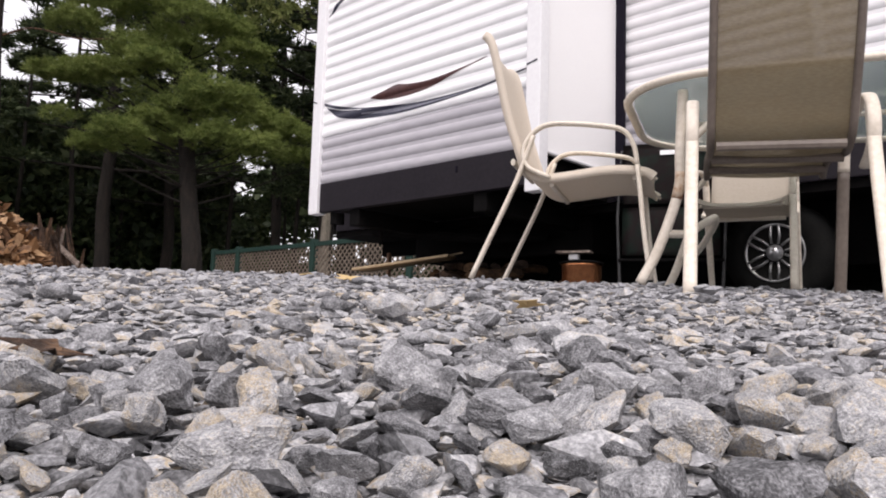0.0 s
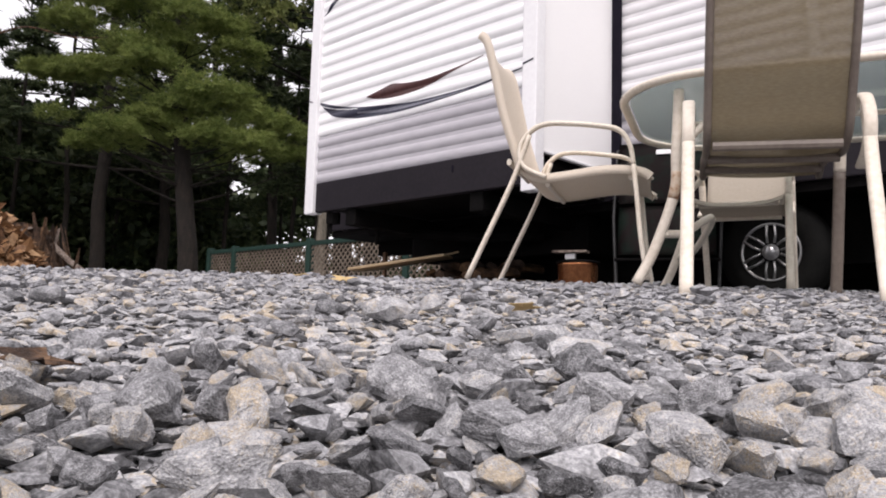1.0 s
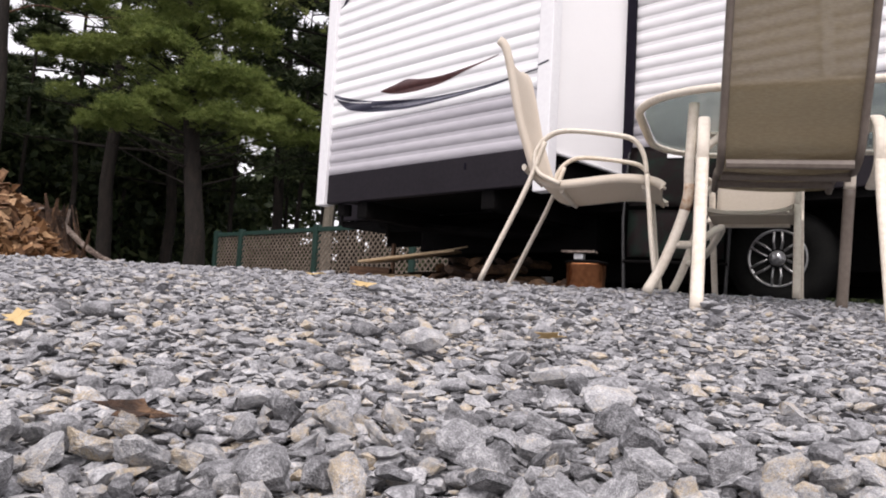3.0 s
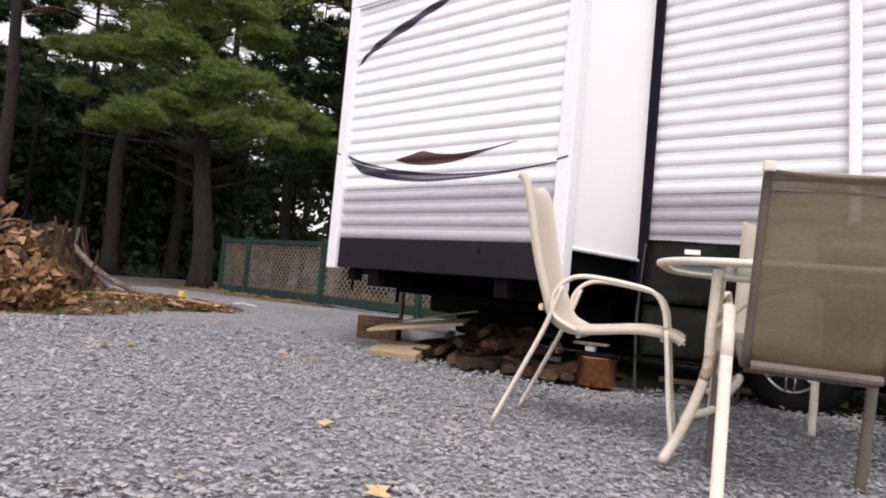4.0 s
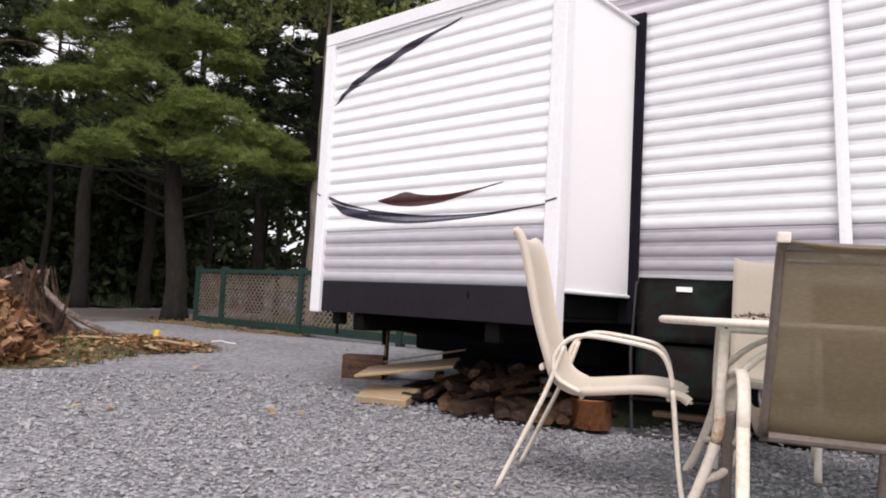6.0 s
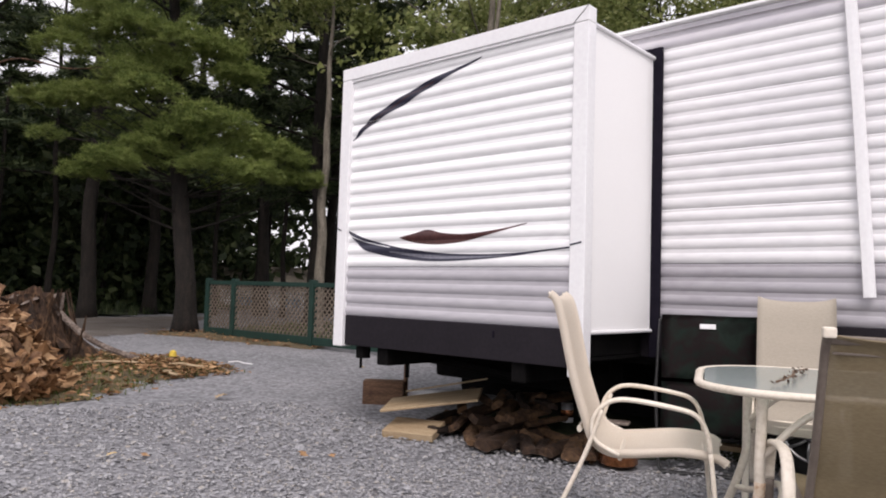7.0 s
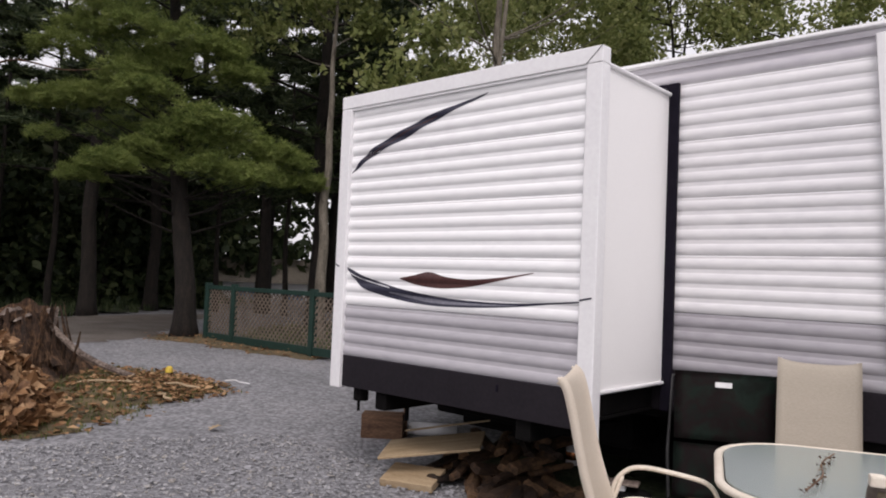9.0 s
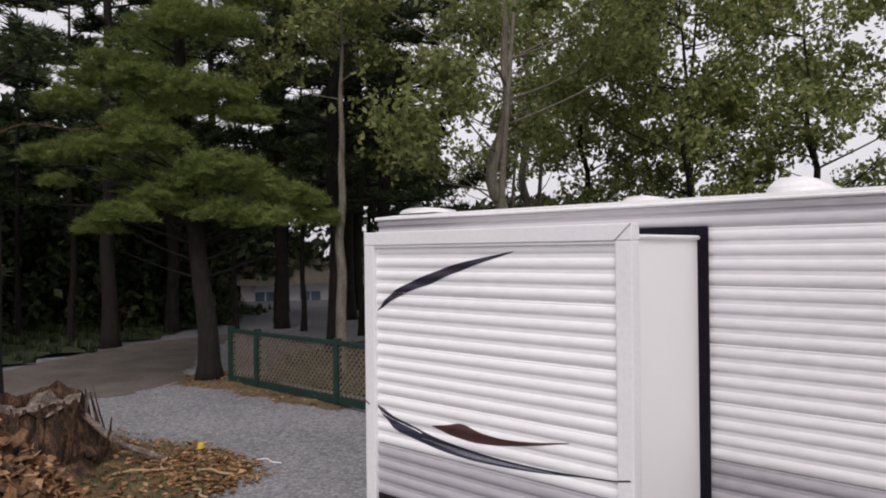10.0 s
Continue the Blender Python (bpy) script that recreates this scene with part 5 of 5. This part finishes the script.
def plume_pine(seed, m, label):
    """A soft-needled pine: limbs that rise to overlapping plumes, each a dome of fine needle tufts."""
    g = np.random.default_rng(seed)
    T = thing("pine_tree", label, "tree", m)
    tb, line = trunk_bm(11.5, 0.2, (-0.9, 0.2), 0.1, seed)
    heads = [(u, float(g.uniform(-1.1, -0.3)) * (1.0 if abs(u) < 1.4 else 0.5), z, r, 460) for u, z, r in PLUMES]
    heads += [(u * 0.85 + float(g.normal(0, 0.35)), float(g.uniform(0.5, 1.8)), z + float(g.normal(0, 0.3)), r, 120) for u, z, r in PLUMES]
    for k in range(26):
        h = 6.6 + 4.6 * k / 26
        a, d = k * 2.4, (1 - k / 30) * 2.1 * float(g.uniform(0.4, 1.0))
        heads.append((d * math.cos(a) - 0.5, d * math.sin(a), h + float(g.normal(0, 0.2)), float(g.uniform(0.4, 0.6)), 150))
    at, size = [], []
    for u, v, z, r, n in heads:
        foot = line[min(len(line) - 1, max(2, int((z - 0.25 - 0.28 * abs(u)) / 11.5 * (len(line) - 1))))]
        c = Vector((u, v, z))
        pts = spline([foot, (foot * 0.55 + c * 0.45) + Vector((0, 0, -0.12)), c + Vector((0, 0, -0.15))], 4)
        sweep(tb, pts, 0.032 + 0.01 * abs(u), seg=5, taper=[1 - 0.8 * i / (len(pts) - 1) for i in range(len(pts))])
        q = g.normal(0, 1, (n, 3))
        q /= np.linalg.norm(q, axis=1)[:, None]
        q[:, 2] = np.where(q[:, 2] < -0.25, -q[:, 2], q[:, 2])
        lump = np.array([0.85 + 0.55 * noise.noise((x * 2.3 + u * 3, y * 2.3 + z * 2, w * 2.3)) for x, y, w in q])
        q *= (lump * g.uniform(0.45, 1.0, n) ** 0.5)[:, None]
        at.append(np.array([[u, v, z]]) + q * np.array([[r * 1.3, r * 1.15, r * 0.72]]))
        size.append(g.uniform(0.09, 0.15, n))
    part("trunk", tb, M_BARK, T, "", True)
    at, size = np.concatenate(at), np.concatenate(size)
    n = len(at)
    v, f = scatter(FINE_TUFTS, g.integers(0, 4, n), at, turns(g, n, 0.7), np.repeat(size[:, None], 3, 1))
    mesh_object("crown", v, f, M_NEEDLE, T, "soft plumes of light green needles")
    return T


plume_pine(3, pose(-10.75, 3.72, 0.03, 0, 0, 60.6), "spreading pine tree with soft light green layered boughs")
# smaller trees of the wood, built once and repeated
WOOD = "trees of the wood"
dark_a = pine(21, 16.0, 0.19, 3.6, 2.9, 42, M_NEEDLE_DARK, pose(-17.8, 10.2, 0, 0, 0, 0), "tall dark pine tree at the edge of the wood", 11, 6, 0.30)
dark_b = pine(22, 12.0, 0.15, 2.2, 2.6, 32, M_NEEDLE_DARK, pose(-21.5, -1.5, 0, 0, 0, 90), "tall dark pine tree at the edge of the wood", 12, 7, 0.32)
leaf_a = leaf_tree(31, 10.5, 0.13, 2.9, 3.1, 32, 95, M_LEAF, pose(-3.4, 14.5, 0), "leafy green tree behind the trailer", M_BARK, False, 0.14)
leaf_b = leaf_tree(32, 11.5, 0.2, 4.3, 3.4, 30, 88, M_LEAF, pose(-7.4, 7.9, 0), "old forked tree behind the trailer with pale bark", M_BARK_PALE, True, 0.14)
for t in (dark_a, dark_b):
    tagged(t, group=WOOD)
LEAFY = "leafy trees behind the trailer"
for t in (leaf_a, leaf_b):
    tagged(t, group=LEAFY)
g = np.random.default_rng(77)


def at_tree(src, x, y, s):
    return copy_thing(src, pose(x, y, -0.05, 0, 0, float(g.uniform(0, 360))) @ Matrix.Diagonal((s, s, s * float(g.uniform(0.92, 1.12)), 1)))


for x, y, s in ((-11.9, 7.6, 1.0), (-17.2, 4.6, 1.05), (-13.6, 10.8, 1.0), (-19.5, 7.4, 1.0), (-18.4, 13.5, 1.1), (-22.5, 10.5, 1.1), (-21.5, 16.5, 1.1)):
    at_tree(dark_a, x, y, s)
for x, y, s in ((-25.5, 5.0, 0.75), (-18.6, 0.6, 1.0), (-22.4, 0.2, 1.1), (-19.8, -3.2, 1.0), (-24.6, -3.4, 1.2), (-17.6, -6.2, 1.0), (-28.5, 2.0, 1.3), (-29.0, 12.0, 1.3), (-27.0, -8.0, 1.3), (-21.0, -9.0, 1.1)):
    at_tree(dark_b, x, y, s)
for x, y, s in ((-0.6, 16.0, 0.8), (2.6, 17.2, 0.85), (-7.4, 17.0, 1.1), (-5.6, 13.0, 1.0), (-9.4, 14.6, 1.1)):
    at_tree(leaf_a, x, y, s)
for x, y, s in ((-14.5, 18.5, 1.2), (-20, 24, 1.3)):
    at_tree(leaf_b, x, y, s)
slim = pine(23, 11.0, 0.09, 6.0, 1.8, 12, M_NEEDLE_DARK, pose(-14.2, 10.4, 0), "slim dark pine tree with a bare trunk in the wood", 9, 6, 0.3)
tagged(slim, group=WOOD)
for d, a in ((23, 144.6), (25, 140.2), (26, 146.5), (27, 138.6), (29, 142.0), (31, 145.6), (30, 139.4), (24, 149.5), (26, 157.0), (22, 160.5), (28, 155.2), (25, 163.5)):
    at_tree(slim, 2.2 + d * math.cos(radians(a)), -3.2 + d * math.sin(radians(a)), 1.0)
# one slim pale-barked trunk behind the fence
pole_tree = leaf_tree(37, 10.0, 0.12, 5.6, 2.2, 16, 110, M_LEAF, pose(-9.4, 5.75, 0), "slim tree with a bare pale trunk behind the fence", M_BARK_PALE, False, 0.13, 0.06)
tagged(pole_tree, group=LEAFY)
# a brown trunk with one dead branch at the edge of the drive
edge = pine(41, 12.0, 0.12, 5.2, 1.9, 14, M_NEEDLE_DARK, pose(-10.9, 0.2, 0.0), "slim brown-trunked pine with a dead branch by the drive", 9, 6, 0.28)
part("dead_branch", bar(spline([(0, 0, 4.25), (0.25, 0.4, 4.45), (0.5, 1.0, 4.4), (0.7, 1.5, 4.5)], 4), 0.04, taper=[1 - 0.06 * k for k in range(13)]), M_STUMP, edge, "bare grey dead branch", True)
tagged(edge, group=WOOD)


def far_house(m):
    """A pale house beyond the wood, glimpsed between the trunks."""
    H = thing("house", "pale single-storey house glimpsed beyond the trees", "house", m)
    part("wall", box_bm((-3.0, 0, 0), (3.0, 5, 2.2)), M_TRIM, H, "pale painted wall")
    bm = bmesh.new()
    ends = [[bm.verts.new((x, y, z)) for y, z in ((-0.4, 2.15), (2.5, 3.4), (5.4, 2.15))] for x in (-3.4, 3.4)]
    bm.faces.new(ends[0]), bm.faces.new(ends[1][::-1])
    for a, b in ((0, 1), (1, 2), (2, 0)):
        bm.faces.new((ends[0][a], ends[0][b], ends[1][b], ends[1][a]))
    bmesh.ops.recalc_face_normals(bm, faces=bm.faces)
    part("roof", bm, M_BARK_PALE, H, "grey shingle roof")
    for x in (-1.8, 0.4, 2.1):
        w = part("window", box_bm((x - 0.5, -0.04, 0.8), (x + 0.5, 0.02, 1.8)), M_WINDOW, H, "bluish reflecting window pane")
        for lo, hi in (((x - 0.58, -0.07, 0.72), (x + 0.58, -0.045, 0.8)), ((x - 0.58, -0.07, 1.8), (x + 0.58, -0.045, 1.88)), ((x - 0.03, -0.07, 0.8), (x + 0.03, -0.045, 1.8))):
            part("window_frame", box_bm(lo, hi), M_TRIM, w)


far_house(pose(-28.6, 18.9, -1.3, 0, 0, 52))
# a far belt of the wood, too distant to tell apart
n = 16000
u = g.uniform(0, 1, n)
ang = radians(75) + u * radians(140)
rad = g.uniform(38, 46, n)
bx, by = 2.0 + rad * np.cos(ang), -3.0 + rad * np.sin(ang)
top = 9.5 + 1.8 * np.sin(ang * 9) + 1.2 * np.sin(ang * 23 + 1)
top = np.where(ang < radians(134), top * 0.42, top)
bz = g.uniform(0, 1, n) ** 1.3 * top
open_side = (ang > radians(134)) & (ang < radians(147))
bz = np.where(open_side & (bz > 2.8) & (bz < 5.4) & (g.uniform(0, 1, n) < 0.6), bz + 3.5, bz)
v, f = scatter(CLUMP, g.integers(0, 4, n), np.stack([bx, by, bz], 1), turns(g, n), np.repeat(g.uniform(0.4, 0.85, (n, 1)), 3, 1))
tagged(mesh_object("far_wood", v, f, M_NEEDLE_DARK, None), "distant belt of dark woodland", "trees", "", "stuff")

n = 11500
ang, rad = g.uniform(radians(150), radians(186), n), g.uniform(25, 33, n)
v, f = scatter(CLUMP, g.integers(0, 4, n), np.stack([2.0 + rad * np.cos(ang), -3.0 + rad * np.sin(ang), g.uniform(0, 1, n) ** 1.2 * 6.5], 1), turns(g, n), np.repeat(g.uniform(0.22, 0.48, (n, 1)), 3, 1))
tagged(mesh_object("wood_thicket", v, f, M_NEEDLE_DARK, None), "dense dark thicket inside the wood", "trees", "", "stuff")

# ---- crushed stone ----
def stone_shape(seed, points):
    q = np.random.default_rng(seed)
    bm = bmesh.new()
    for p in q.normal(0, 1, (points, 3)):
        p /= np.linalg.norm(p)
        p *= q.uniform(0.82, 1.0)
        bm.verts.new((p[0], p[1] * 0.82, p[2] * 0.62))
    res = bmesh.ops.convex_hull(bm, input=list(bm.verts))
    bmesh.ops.delete(bm, geom=list({e for e in res["geom_interior"] + res["geom_unused"] if isinstance(e, bmesh.types.BMVert)}), context="VERTS")
    bmesh.ops.triangulate(bm, faces=list(bm.faces))
    bm.verts.index_update()
    v, f = np.array([list(w.co) for w in bm.verts]) * 0.5, np.array([[w.index for w in t.verts] for t in bm.faces])
    bm.free()
    return v, f


def sector(r0, r1, spacing, jitter=0.45, half=44):
    """Jittered places in a fan of ground in front of the starting spot."""
    k = np.arange(-r1, r1 + spacing, spacing)
    X, Y = [w.ravel() + g.uniform(-jitter, jitter, w.size) * spacing for w in np.meshgrid(k, k)]
    r, a = np.hypot(X, Y), np.degrees(np.arctan2(X * AHEAD.x + Y * AHEAD.y, X * AHEAD.y - Y * AHEAD.x)) - 90
    keep = (r > r0) & (r < r1) & (np.abs(a) < half)
    return X[keep] + HOME.x, Y[keep] + HOME.y


def sizes_of(n, mean, sigma=0.32):
    s = mean * np.exp(g.normal(0, sigma, n))
    return s[:, None] * np.stack([g.uniform(0.9, 1.5, n), g.uniform(0.75, 1.1, n), g.uniform(0.38, 0.9, n)], 1)


COARSE, MIDDLE, SMALL = [stone_shape(k, 24) for k in range(12)], [stone_shape(50 + k, 13) for k in range(10)], [stone_shape(90 + k, 8) for k in range(8)]
for name, shapes, r0, r1, step, mean, material, tilt, half in (("gravel", MIDDLE, 0.0, 1.0, 0.0178, 0.0212, M_STONE, 0.5, 150), ("gravel", MIDDLE, 0.22, 0.62, 0.0105, 0.0125, M_STONE, 0.6, 44), ("gravel", MIDDLE, 0.14, 1.7, 0.0118, 0.0155, M_STONE, 0.45, 44), ("coarse_gravel", COARSE, 0.52, 2.2, 0.040, 0.026, M_STONE, 0.4, 44), ("gravel", SMALL, 1.7, 4.2, 0.020, 0.0215, M_STONE_FAR, 0.25, 44), ("gravel", SMALL, 4.2, 6.4, 0.034, 0.027, M_STONE_FAR, 0.16, 44)):
    x, y = sector(r0, r1, step, 0.45, half)
    keep = ~((x < 0.1) & (y > 0.35)) & ~((x > -13) & (x < -4.2) & (y < 1.6) & (y > -5) & (x + 1.1 * y * 0 < -4.6))
    x, y = x[keep], y[keep]
    n = len(x)
    sz = sizes_of(n, mean)
    z = land(x, y) + sz[:, 2] * g.uniform(-0.25, 0.5, n) - 0.005
    v, f = scatter(shapes, g.integers(0, len(shapes), n), np.stack([x, y, z], 1), turns(g, n, tilt), sz)
    tagged(mesh_object(name, v, f, material, GROUND), "loose grey crushed stone", "", "", "stuff")
MESHES = []
for k in range(14):
    v, f = stone_shape(200 + k, 17 + k % 8)
    bm = bmesh.new()
    w = [bm.verts.new(p) for p in v]
    for t in f:
        bm.faces.new([w[i] for i in t])
    bmesh.ops.subdivide_edges(bm, edges=list(bm.edges), cuts=2, use_grid_fill=True)
    for q in bm.verts:
        q.co *= 1 + 0.2 * noise.noise(q.co * 3.0 + Vector((k * 3.0, 0, 0))) + 0.12 * noise.noise(q.co * 7 + Vector((0, k * 5.0, 0))) + 0.05 * noise.noise(q.co * 17 + Vector((0, 0, k * 4.0)))
    me = bpy.data.meshes.new("stone")
    bm.to_mesh(me)
    bm.free()
    me.materials.append(M_STONE_ONE)
    MESHES.append(me)
x, y = sector(0.19, 0.72, 0.028)
order = np.argsort(np.hypot(x - HOME.x, y - HOME.y))[:300]
sz = np.minimum(sizes_of(len(x), 0.0275, 0.44) * np.array([[1, 1, 1.3]]), 0.054)
rots = turns(g, len(x), 0.8)
for i in order:
    ob = new("stone", MESHES[int(g.integers(0, len(MESHES)))])
    ob.parent = GROUND
    s = sz[i] * min(1.0, 0.62 + 1.1 * math.hypot(x[i] - HOME.x, y[i] - HOME.y))
    ob.matrix_basis = Matrix.Translation((x[i], y[i], float(land(x[i], y[i])) + s[2] * 0.3)) @ Matrix(rots[i].tolist()).to_4x4() @ Matrix.Diagonal((*s, 1))
